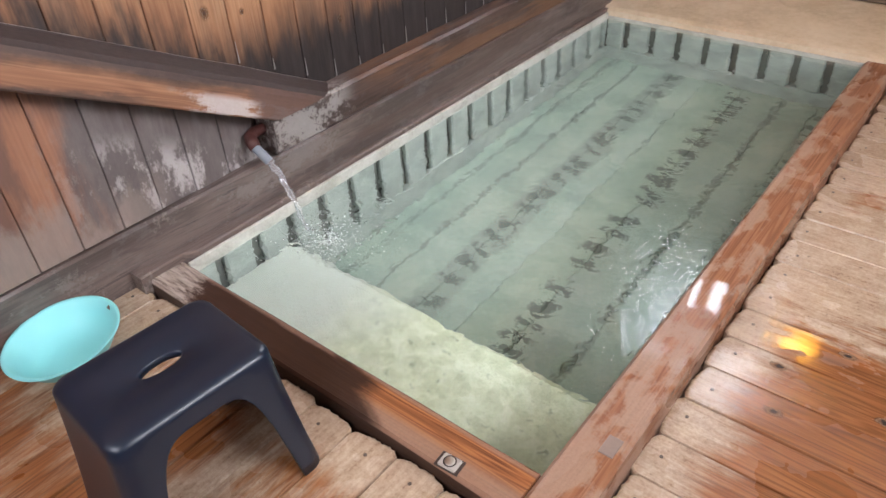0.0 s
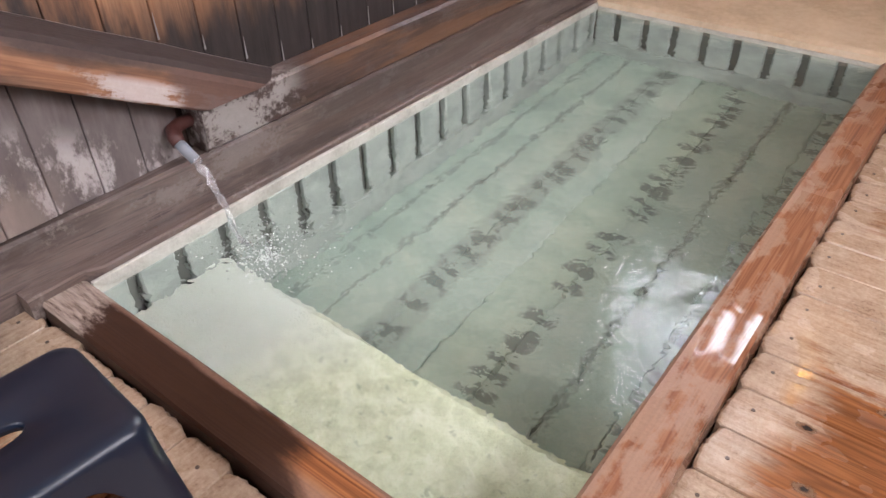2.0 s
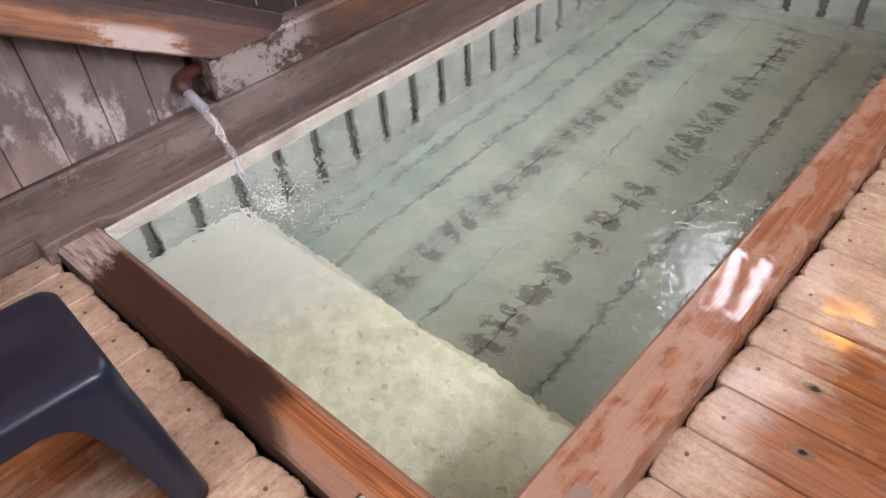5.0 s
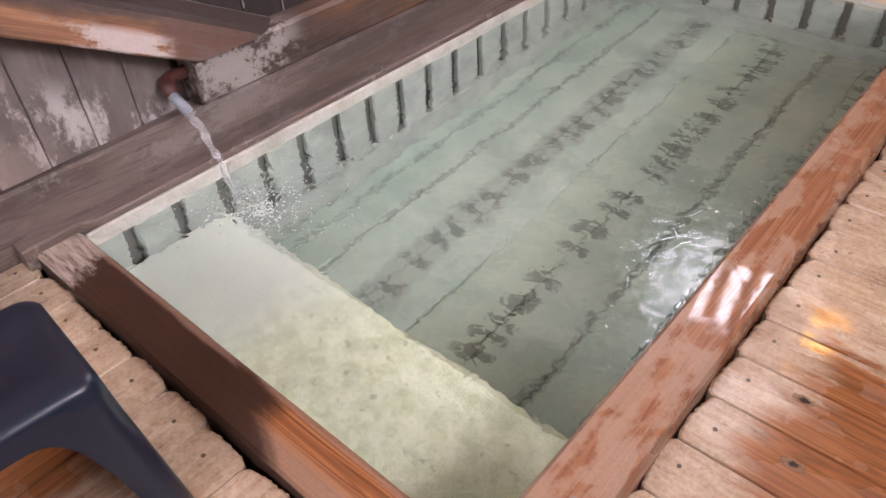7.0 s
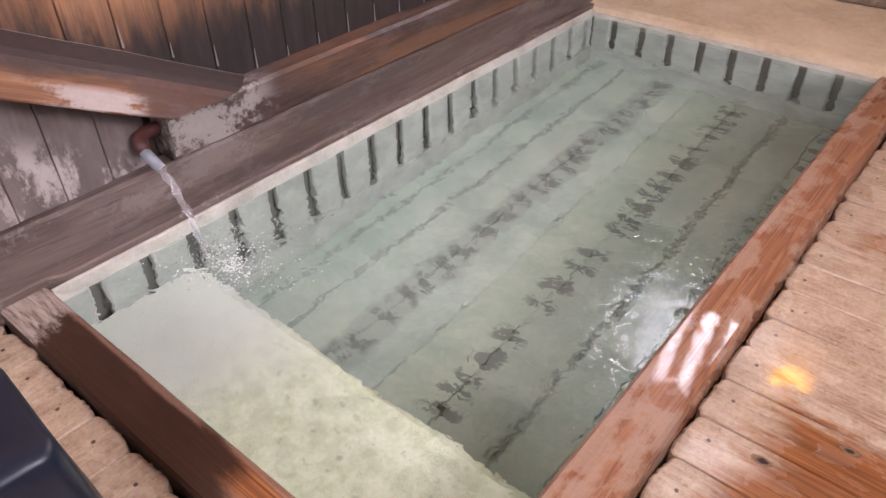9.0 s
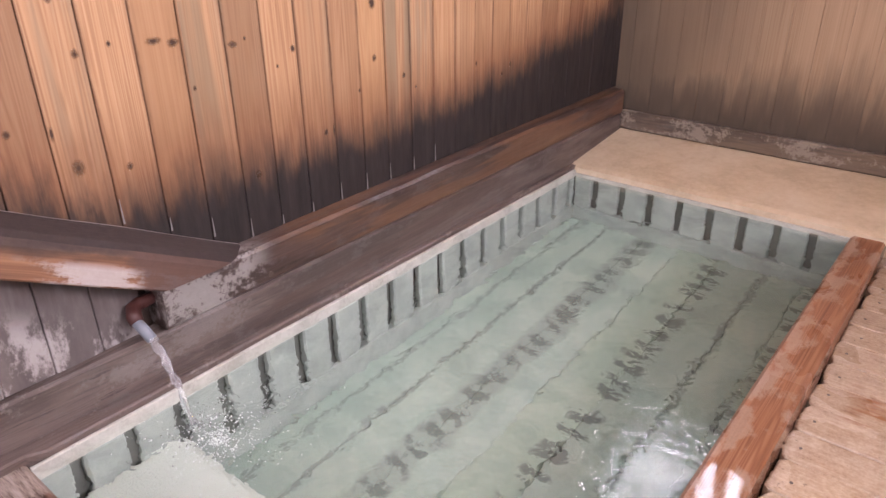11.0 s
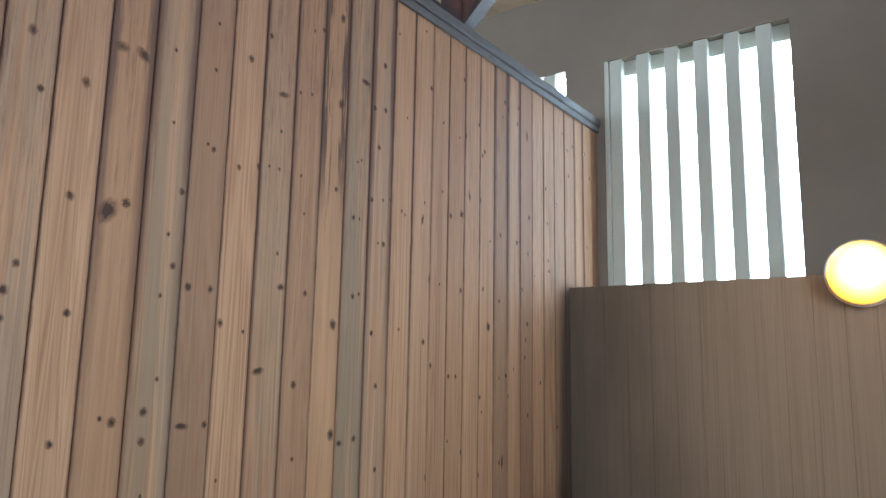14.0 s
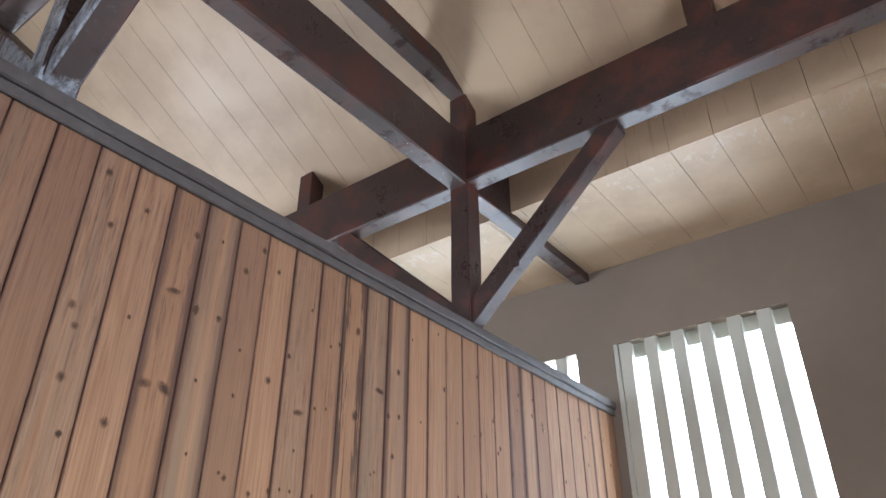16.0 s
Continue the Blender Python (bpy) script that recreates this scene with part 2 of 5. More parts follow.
def deck_material(name, axis):
    """Wet deck plank: orange heartwood under water stains, pale mineral crust at the cut ends and in drifts."""
    M = Mat(name)
    col, h = grain(M, axis, (0.37, 0.158, 0.056), (0.275, 0.104, 0.035), (0.13, 0.046, 0.018), 5.0, 0.5)
    # long dark heart streaks
    heart = M.step(M.noise(M.pos(stretched(axis, 1, 0.16), 6.0), 13, 3, 0.55, 0.5), 0.60, 0.68)
    col = M.mix(M.math("MULTIPLY", heart, 0.65), col, (0.115, 0.038, 0.016))
    big = M.noise(M.pos((1.0, 1.0, 1.0)), 2.3, 3, 0.55, 0.4)
    cells = M.noise(M.pos(stretched(axis, 1, 0.35), 2.0), 7, 4, 0.62)
    fibre = M.noise(M.pos(stretched(axis, 1, 0.10), 4.0), 85, 4, 0.7)
    ragged = M.math("ADD", cells, M.math("MULTIPLY", M.math("SUBTRACT", fibre, 0.5), 0.35))
    if axis == 0:
        end = M.step(M.math("ADD", M.axis(0), M.math("MULTIPLY", ragged, -0.26)), 1.375, 1.275)
        drift = M.step(M.math("ADD", M.math("ADD", M.math("MULTIPLY", big, 0.8), M.math("MULTIPLY", ragged, 0.6)), M.math("MULTIPLY", M.step(M.axis(1), 0.66, 0.98), 0.33)), 0.92, 1.03)
    else:
        end = M.step(M.math("ADD", M.axis(1), M.math("MULTIPLY", ragged, 0.20)), -0.21, -0.11)
        drift = M.step(M.math("ADD", M.math("MULTIPLY", big, 0.8), M.math("MULTIPLY", ragged, 0.6)), 0.62, 0.80)
    f = M.math("MAXIMUM", end, drift)
    speck = M.noise(M.pos((1, 1, 1)), 120, 4, 0.7)
    tone = M.math("ADD", M.math("MULTIPLY", speck, 0.35), M.math("ADD", M.math("MULTIPLY", fibre, 0.35), M.math("MULTIPLY", M.noise(M.pos((1, 1, 1), 3), 17, 5, 0.65), 0.35)))
    crust = M.ramp(tone, (0.36, (0.20, 0.125, 0.08)), (0.47, (0.40, 0.29, 0.20)), (0.60, (0.535, 0.42, 0.305)), (0.74, (0.60, 0.49, 0.37)))
    col = M.mix(M.math("MULTIPLY", f, 0.94), col, crust)
    # dark mould specks on the crust
    spots = M.step(M.noise(M.pos((1, 1, 1), 2), 48, 4, 0.6), 0.665, 0.72)
    col = M.mix(M.math("MULTIPLY", M.math("MULTIPLY", spots, f), 0.6), col, (0.13, 0.085, 0.06))
    wet = M.step(M.noise(M.pos((1, 1, 1)), 5.0, 3, 0.5), 0.42, 0.56)
    rough = M.mix(wet, (0.50, 0.50, 0.50), (0.24, 0.24, 0.24))
    if axis == 0:
        # thin standing water on the far planks by the beam
        where = M.math("MULTIPLY", M.step(M.math("ABSOLUTE", M.math("SUBTRACT", M.axis(1), 0.96)), 0.34, 0.22), M.step(M.axis(0), 1.38, 1.42))
        lie = M.math("MULTIPLY", where, M.step(M.noise(M.pos((0.7, 1.3, 1)), 13, 4, 0.6), 0.44, 0.50))
        rough = M.mix(lie, rough, (0.05, 0.05, 0.05))
        wet = M.math("MAXIMUM", wet, M.math("MULTIPLY", lie, 1.33))
    height = M.math("ADD", M.math("MULTIPLY", h, 0.5), M.math("ADD", M.math("MULTIPLY", fibre, 0.6), M.math("MULTIPLY", M.math("MULTIPLY", speck, f), 0.9)))
    M.bump(M.math("MULTIPLY", height, M.math("SUBTRACT", 1.0, M.math("MULTIPLY", wet, 0.7))), 0.45, 0.003)
    return M.done(col, rough, **{"Specular IOR Level": 0.5})


def blotched(M, axis, col, crust_col, bare, lo, hi):
    """Lays pale worn crust over wood, leaving bare rounded patches; gives colour and the mask."""
    n = M.noise(M.pos(stretched(axis, 1, 0.55)), 15, 4, 0.55, 0.3)
    speck = M.noise(M.pos(), 130, 3, 0.7)
    f = M.step(M.math("ADD", M.math("ADD", n, bare), M.math("MULTIPLY", M.math("SUBTRACT", speck, 0.5), 0.22)), lo, hi)
    pale = M.mix(speck, crust_col, tuple(c * 0.62 for c in crust_col))
    return M.mix(M.math("MULTIPLY", f, 0.74), col, pale), f, speck


def right_beam_material():
    """The overflowing pool beam: red-brown heartwood, pale crust along the pool side, a film of water lying on its middle stretch."""
    M = Mat("wet_pool_beam")
    col, h = grain(M, 1, (0.37, 0.19, 0.105), (0.28, 0.125, 0.065), (0.16, 0.065, 0.036), 0.0, 0.5, 0.05)
    inner = M.step(M.axis(0), 1.262, 1.205)
    near = M.step(M.axis(1), 0.95, 0.10)
    bare = M.math("ADD", M.math("MULTIPLY", inner, 0.13), M.math("MULTIPLY", near, 0.10))
    col, f, speck = blotched(M, 1, col, (0.46, 0.31, 0.225), bare, 0.50, 0.64)
    film_n = M.noise(M.pos((1, 0.45, 1)), 9, 3, 0.5)
    lie = M.math("MULTIPLY", M.step(M.math("ADD", M.axis(1), M.math("MULTIPLY", M.math("SUBTRACT", film_n, 0.5), 0.5)), 0.56, 0.62), M.step(M.axis(1), 1.6, 1.2))
    lie = M.math("MULTIPLY", lie, M.step(M.math("ADD", M.axis(0), M.math("MULTIPLY", film_n, 0.10)), 1.262, 1.268))
    thin = M.math("MULTIPLY", M.step(film_n, 0.52, 0.56), 0.8)
    wet = M.math("MAXIMUM", lie, thin)
    rough = M.mix(wet, (0.42, 0.42, 0.42), (0.04, 0.04, 0.04))
    dry = M.math("SUBTRACT", 1.0, M.math("MULTIPLY", wet, 0.97))
    M.bump(M.math("MULTIPLY", M.math("ADD", M.math("MULTIPLY", h, 0.6), M.math("MULTIPLY", speck, 0.4)), dry), 0.35, 0.0025)
    return M.done(col, rough, **{"Specular IOR Level": 0.17})


def near_beam_material():
    """Near pool beam: soaked almost black in its middle, bare orange figure toward the overflow, rubbed pale along the pool and at its end grain."""
    M = Mat("dark_pool_beam")
    col, h = grain(M, 0, (0.42, 0.185, 0.070), (0.31, 0.120, 0.042), (0.13, 0.046, 0.020), 0.0, 0.65, 0.05)
    soft = M.noise(M.pos((0.35, 1, 1)), 9, 5, 0.6, 0.4)
    near_side = M.step(M.axis(1), -0.045, -0.085)
    pale_f = M.math("MULTIPLY", near_side, M.step(M.math("ADD", M.axis(0), M.math("MULTIPLY", soft, 0.25)), 0.80, 0.95))
    speck = M.noise(M.pos(), 120, 4, 0.7)
    col = M.mix(M.math("MULTIPLY", pale_f, 0.85), col, M.mix(speck, (0.36, 0.225, 0.155), (0.22, 0.13, 0.09)))
    edge = M.math("ADD", M.axis(0), M.math("ADD", M.math("MULTIPLY", M.math("SUBTRACT", soft, 0.5), 0.45), M.math("MULTIPLY", M.axis(1), 1.6)))
    soaked = M.step(edge, 0.78, 0.62)
    col = M.mix(M.math("MULTIPLY", soaked, 0.96), col, M.mix(soft, (0.026, 0.013, 0.010), (0.050, 0.026, 0.018)))
    rub = M.math("MULTIPLY", M.step(M.math("ADD", M.axis(1), M.math("MULTIPLY", M.math("SUBTRACT", soft, 0.5), 0.020)), -0.020, -0.010), M.step(M.noise(M.pos((0.3, 1, 1)), 12, 4), 0.36, 0.50))
    col = M.mix(M.math("MULTIPLY", rub, 0.75), col, M.mix(speck, (0.34, 0.21, 0.15), (0.17, 0.095, 0.07)))
    end = M.step(M.math("ADD", M.axis(0), M.math("MULTIPLY", M.math("SUBTRACT", M.noise(M.pos((0.35, 1, 1)), 17, 6, 0.72), 0.5), 0.36)), 0.135, 0.075)
    cleft = M.noise(M.pos((0.12, 1, 1)), 75, 5, 0.75)
    col = M.mix(M.math("MULTIPLY", end, 0.9), col, M.ramp(cleft, (0.34, (0.085, 0.055, 0.045)), (0.46, (0.31, 0.245, 0.205)), (0.62, (0.46, 0.375, 0.32))))
    # everything below the top edges is coloured near black
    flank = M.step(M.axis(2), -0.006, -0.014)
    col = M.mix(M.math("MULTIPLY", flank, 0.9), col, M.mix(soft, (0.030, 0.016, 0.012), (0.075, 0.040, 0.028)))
    M.bump(M.math("ADD", M.math("MULTIPLY", h, 0.7), M.math("MULTIPLY", speck, 0.4)), 0.35, 0.0025)
    return M.done(col, M.ramp(soft, (0.35, 0.50), (0.65, 0.68)), **{"Specular IOR Level": 0.12})


def sill_material(name, axis, base, pale, warm, lo, crust_from=None, warm_from=None):
    """Dark, water-worn sill timber with grey-white crust and rubbed orange places.
    crust_from, warm_from: stretches along y, (from, to), over which crust fades and bare wood appears."""
    M = Mat(name)
    col, h = grain(M, axis, tuple(c * 1.25 for c in base), base, tuple(c * 0.6 for c in base), 0.0, 0.45)
    n = M.noise(M.pos(stretched(axis, 1, 0.5)), 6, 6, 0.68, 0.2)
    fleck = M.noise(M.pos(), 55, 5, 0.75)
    cloud = M.noise(M.pos(stretched(axis, 1, 0.16)), 10, 5, 0.6)
    col = M.mix(M.math("MULTIPLY", M.step(cloud, 0.44, 0.60), 0.72), col, tuple(c * 0.40 for c in base))
    patch = M.noise(M.pos(stretched(axis, 1, 0.55)), 19, 6, 0.72)
    col = M.mix(M.math("MULTIPLY", M.step(patch, 0.52, 0.60), 0.40), col, tuple(c * 0.55 + 0.07 for c in base))
    crack = M.step(M.noise(M.pos(stretched(axis, 1, 0.03)), 60, 4, 0.65), 0.62, 0.68)
    col = M.mix(M.math("MULTIPLY", crack, 0.6), col, tuple(c * 0.3 for c in base))
    band = M.noise(M.pos(stretched(axis, 1, 0.12)), 8, 4, 0.6, 0.3)
    w = M.step(band, 0.52, 0.62)
    if warm_from:
        w = M.math("MULTIPLY", M.step(band, 0.46, 0.56), M.step(M.math("ADD", M.axis(1), M.math("MULTIPLY", M.math("SUBTRACT", cloud, 0.5), 0.5)), *warm_from))
    col = M.mix(M.math("MULTIPLY", w, 0.8), col, M.mix(h, warm, tuple(c * 0.5 for c in warm)))
    f = M.step(M.math("ADD", n, M.math("MULTIPLY", M.math("SUBTRACT", fleck, 0.5), 0.5)), lo, lo + 0.10)
    if crust_from:
        f = M.math("MULTIPLY", f, M.step(M.axis(1), *crust_from))
    col = M.mix(M.math("MULTIPLY", f, 0.85), col, M.mix(fleck, pale, tuple(c * 0.6 for c in pale)))
    M.bump(M.math("ADD", h, M.math("MULTIPLY", fleck, 0.6)), 0.35, 0.003)
    return M.done(col, M.ramp(cloud, (0.35, 0.30), (0.65, 0.60)))


def mineral_material(name, a, b, c, scale=8.0, rows=(), rough=0.7, spots=0.0, relief=0.3, milky=None):
    """Pale bath mineral over boards; rows: x of plank joints where dark holes and scabs show."""
    M = Mat(name)
    n = M.noise(M.pos(), scale, 5, 0.6, 0.3)
    f = M.noise(M.pos(), scale * 9, 4, 0.7)
    col = M.ramp(M.math("ADD", M.math("MULTIPLY", n, 0.7), M.math("MULTIPLY", f, 0.3)), (0.38, a), (0.5, b), (0.62, c))
    for x, half, amount in rows:
        wob = M.math("SUBTRACT", M.noise(M.pos((1, 1, 1)), 6, 3, 0.6), 0.5)
        d = M.math("ABSOLUTE", M.math("SUBTRACT", M.math("ADD", M.axis(0), M.math("MULTIPLY", wob, 0.07)), x))
        beat = M.t.nodes.new("ShaderNodeMath")
        beat.operation = "SINE"
        M.t.links.new(M.math("ADD", M.math("MULTIPLY", M.axis(1), 58.0 + 9 * x), M.math("MULTIPLY", M.noise(M.pos((1, 1, 1)), 2.6, 2), 22.0)), beat.inputs[0])
        n3 = M.noise(M.pos((1, 1.25, 1)), 18, 6, 0.72)
        hole = M.step(M.math("ADD", M.math("MULTIPLY", beat.outputs[0], 0.10 if x < 0.5 else 0.16), n3), 0.46 if x < 0.5 else 0.50, 0.60) if half > 0.02 else M.step(n3, 0.36, 0.50)
        if half > 0.02 and x < 0.5:
            band = M.math("MULTIPLY", M.step(M.math("ADD", d, M.math("MULTIPLY", wob, 0.06)), half * 1.25, half * 0.75), M.math("ADD", 0.25, M.math("MULTIPLY", n3, 0.45)))
            col = M.mix(band, col, (0.215, 0.255, 0.222))
        near = M.step(M.math("ADD", d, M.math("MULTIPLY", M.math("SUBTRACT", n3, 0.5), 0.05)), half, half * 0.55)
        col = M.mix(M.math("MULTIPLY", M.math("MULTIPLY", near, hole), amount), col, (0.13, 0.155, 0.135))
    if spots:
        s = M.step(M.noise(M.pos((1, 1.4, 1)), 24, 4, 0.6), 0.60, 0.70)
        col = M.mix(M.math("MULTIPLY", s, spots), col, (0.30, 0.36, 0.24))
        col = M.mix(M.math("MULTIPLY", M.step(M.noise(M.pos(), 11, 5, 0.7), 0.50, 0.64), 0.28), col, (0.40, 0.45, 0.30))
    if milky:
        # paler toward the spout: steam reflection and bubbles painted into the bench colour
        pale = M.step(M.math("ADD", M.axis(0), M.math("MULTIPLY", M.math("SUBTRACT", M.noise(M.pos(), 5, 4, 0.6), 0.5), 0.5)), 0.62, 0.22)
        col = M.mix(M.math("MULTIPLY", pale, 0.85), col, milky)
    M.bump(M.math("ADD", n, M.math("MULTIPLY", f, 0.5)), relief, 0.008)
    return M.done(col, rough)


def timber_material(name, base, red):
    """Dark stained roof timber, damp, reddish where rubbed; wet undersides with a painted sheen, grey lime at the post
    feet over the near bath.
    """
    M = Mat(name)
    n = M.noise(M.pos(), 5, 4, 0.6)
    f = M.noise(M.pos((1, 1, 1)), 60, 5, 0.7)
    col = M.mix(M.math("MULTIPLY", M.step(n, 0.45, 0.68), 0.75), base, red)
    col = M.mix(M.math("MULTIPLY", M.step(f, 0.56, 0.72), 0.5), col, (0.14, 0.11, 0.10))
    scale = M.noise(M.pos((1, 1, 0.6)), 24, 6, 0.75)
    side = M.t.nodes.new("ShaderNodeSeparateXYZ")
    M.t.links.new(M.t.nodes.new("ShaderNodeNewGeometry").outputs["Normal"], side.inputs[0])
    foot = M.math("MULTIPLY", M.step(M.axis(2), 3.9, 3.1), M.math("MULTIPLY", M.step(M.axis(1), 0.9, 0.3), M.math("ADD", M.step(side.outputs[1], -0.3, -0.8), M.step(M.axis(2), 3.03, 2.93))))
    foot = M.step(M.math("ADD", foot, M.math("MULTIPLY", M.math("SUBTRACT", scale, 0.5), 1.1)), 0.50, 0.68)
    col = M.mix(M.math("MULTIPLY", foot, 0.9), col, M.mix(M.step(scale, 0.38, 0.62), (0.10, 0.105, 0.115), (0.42, 0.45, 0.50)))
    s = M.t.nodes.new("ShaderNodeSeparateXYZ")
    M.t.links.new(M.t.nodes.new("ShaderNodeNewGeometry").outputs["Normal"], s.inputs[0])
    under = M.step(s.outputs[2], -0.6, -0.9)
    film = M.math("MULTIPLY", under, M.step(M.noise(M.pos((1, 1, 1)), 9, 5, 0.65), 0.34, 0.46))
    rough = M.mix(film, M.ramp(M.math("ADD", M.math("MULTIPLY", n, 0.6), M.math("MULTIPLY", f, 0.4)), (0.36, 0.22), (0.60, 0.62)), (0.36, 0.36, 0.36))
    # pale reflection on the wet undersides, painted into the base colour
    col = M.mix(M.math("MULTIPLY", film, 0.42), col, (0.22, 0.195, 0.175))
    M.bump(M.math("ADD", M.math("MULTIPLY", f, M.math("SUBTRACT", 1.0, M.math("MULTIPLY", film, 0.75))), M.math("MULTIPLY", M.math("MULTIPLY", scale, foot), 2.5)), 0.45, 0.004)
    return M.done(col, rough, **{"Specular IOR Level": 0.35})


def plain(name, col, rough, vary=0.12, scale=9.0, bump=0.1, **rest):
    M = Mat(name)
    n = M.noise(M.pos(), scale, 5, 0.65)
    f = M.noise(M.pos(), scale * 14, 3, 0.7)
    c = M.mix(M.math("MULTIPLY", n, vary * 2), col, tuple(x * 0.55 for x in col))
    M.bump(f, bump, 0.002)
    return M.done(c, rough, **rest)


PINE, FAR_PINE = wall_board_material(), far_board_material()
DECK_X, DECK_Y = deck_material("deck_plank_wood", 0), deck_material("near_deck_wood", 1)
BEAM_R, BEAM_N = right_beam_material(), near_beam_material()
BASE_SILL = sill_material("base_sill_wood", 1, (0.150, 0.112, 0.096), (0.255, 0.215, 0.195), (0.150, 0.100, 0.080), 0.53, (1.6, 0.3))
UPPER_SILL = sill_material("upper_sill_wood", 1, (0.082, 0.050, 0.040), (0.40, 0.36, 0.335), (0.225, 0.112, 0.062), 0.50, (0.78, 0.66), (0.70, 0.95))
STRIP = sill_material("left_beam_wood", 1, (0.150, 0.110, 0.093), (0.31, 0.255, 0.22), (0.17, 0.118, 0.094), 0.54)


def brace_material():
    """Brace: orange wood showing between sooty upper and lower edges, lime-white by its foot, darker on top."""
    M = Mat("brace_wood")
    M.slope = 27.8
    col, h = grain(M, 1, (0.36, 0.185, 0.10), (0.25, 0.120, 0.064), (0.14, 0.066, 0.040), 0.0, 0.4)
    n = M.noise(M.pos((1, 0.35, 1)), 9, 5, 0.65)
    fleck = M.noise(M.pos(), 45, 5, 0.75)
    # height over the underside, measured across the sloping timber
    up = M.math("ADD", M.math("MULTIPLY", M.math("SUBTRACT", M.axis(1), 0.409), 0.466), M.math("MULTIPLY", M.math("SUBTRACT", M.axis(2), 0.288), 0.885))
    ragged = M.math("ADD", up, M.math("MULTIPLY", M.math("SUBTRACT", n, 0.5), 0.085))
    grey = M.mix(fleck, (0.034, 0.024, 0.022), (0.080, 0.056, 0.048))
    col = M.mix(M.math("MULTIPLY", M.step(ragged, 0.050, 0.088), 0.92), col, grey)
    low = M.math("MULTIPLY", M.step(ragged, 0.028, 0.008), M.step(M.axis(1), 0.16, -0.10))
    col = M.mix(M.math("MULTIPLY", low, 0.85), col, grey)
    streak = M.math("ADD", M.noise(M.pos((1, 0.22, 1.4)), 20, 5, 0.65), M.math("MULTIPLY", M.math("SUBTRACT", fleck, 0.5), 0.4))
    white = M.math("MULTIPLY", M.step(M.math("ADD", M.axis(1), M.math("MULTIPLY", M.math("SUBTRACT", n, 0.5), 0.3)), 0.10, 0.20), M.math("MULTIPLY", M.step(streak, 0.42, 0.52), M.step(up, 0.064, 0.040)))
    col = M.mix(M.math("MULTIPLY", white, 0.9), col, M.mix(fleck, (0.56, 0.50, 0.47), (0.38, 0.31, 0.28)))
    foot = M.step(M.math("ADD", M.axis(1), M.math("MULTIPLY", M.math("SUBTRACT", n, 0.5), 0.12)), 0.315, 0.37)
    col = M.mix(M.math("MULTIPLY", foot, 0.9), col, M.mix(fleck, (0.15, 0.085, 0.065), (0.075, 0.044, 0.036)))
    # faces turned upward get a darker colour with a ragged limit
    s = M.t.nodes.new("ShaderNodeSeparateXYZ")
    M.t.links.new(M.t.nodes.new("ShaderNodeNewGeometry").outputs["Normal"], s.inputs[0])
    top_dark = M.step(M.math("ADD", s.outputs[2], M.math("MULTIPLY", M.math("SUBTRACT", n, 0.5), 0.6)), 0.25, 0.5)
    col = M.mix(M.math("MULTIPLY", top_dark, 0.95), col, M.mix(fleck, (0.020, 0.014, 0.013), (0.056, 0.038, 0.033)))
    col = M.mix(M.math("MULTIPLY", M.step(M.axis(0), -0.0915, -0.0935), 0.8), col, (0.40, 0.35, 0.32))
    M.bump(M.math("ADD", h, M.math("MULTIPLY", fleck, 0.5)), 0.35, 0.003)
    return M.done(col, 0.65, **{"Specular IOR Level": 0.3})


BRACE = brace_material()
BACK_SILL = sill_material("back_sill_wood", 0, (0.16, 0.12, 0.09), (0.40, 0.34, 0.27), (0.25, 0.18, 0.12), 0.50)
LEDGE = mineral_material("cream_ledge_board", (0.50, 0.39, 0.26), (0.60, 0.48, 0.33), (0.66, 0.55, 0.40), 4.0)
RIM = mineral_material("pale_rim", (0.38, 0.365, 0.31), (0.48, 0.47, 0.41), (0.56, 0.55, 0.49), 10)
POOL_SIDE = mineral_material("pool_side_mineral", (0.26, 0.30, 0.265), (0.33, 0.37, 0.33), (0.39, 0.43, 0.38), 7)
FLOOR_ROWS = ((0.395, 0.060, 0.80), (0.74, 0.066, 0.80), (0.20, 0.014, 0.5), (0.07, 0.012, 0.5), (1.13, 0.06, 0.75), (0.93, 0.018, 0.5))
POOL_FLOOR = mineral_material("pool_floor_mineral", (0.28, 0.355, 0.298), (0.342, 0.416, 0.350), (0.407, 0.476, 0.395), 5, FLOOR_ROWS)
GREEN_FLOOR = mineral_material("pool_floor_greener", (0.284, 0.362, 0.289), (0.348, 0.424, 0.339), (0.412, 0.482, 0.384), 5, FLOOR_ROWS)
BENCH = mineral_material("bench_mineral", (0.52, 0.575, 0.38), (0.65, 0.70, 0.50), (0.75, 0.79, 0.62), 20, spots=0.7, relief=1.0, milky=(0.60, 0.64, 0.58))
SLOT = plain("slot_dark", (0.135, 0.145, 0.125), 0.8)
GAP = plain("gap_dark", (0.045, 0.028, 0.021), 0.5)
TIMBER = timber_material("roof_timber", (0.046, 0.029, 0.025), (0.115, 0.040, 0.028))
CAP = plain("weathered_cap", (0.125, 0.105, 0.095), 0.6, 0.75, 22, 0.7)


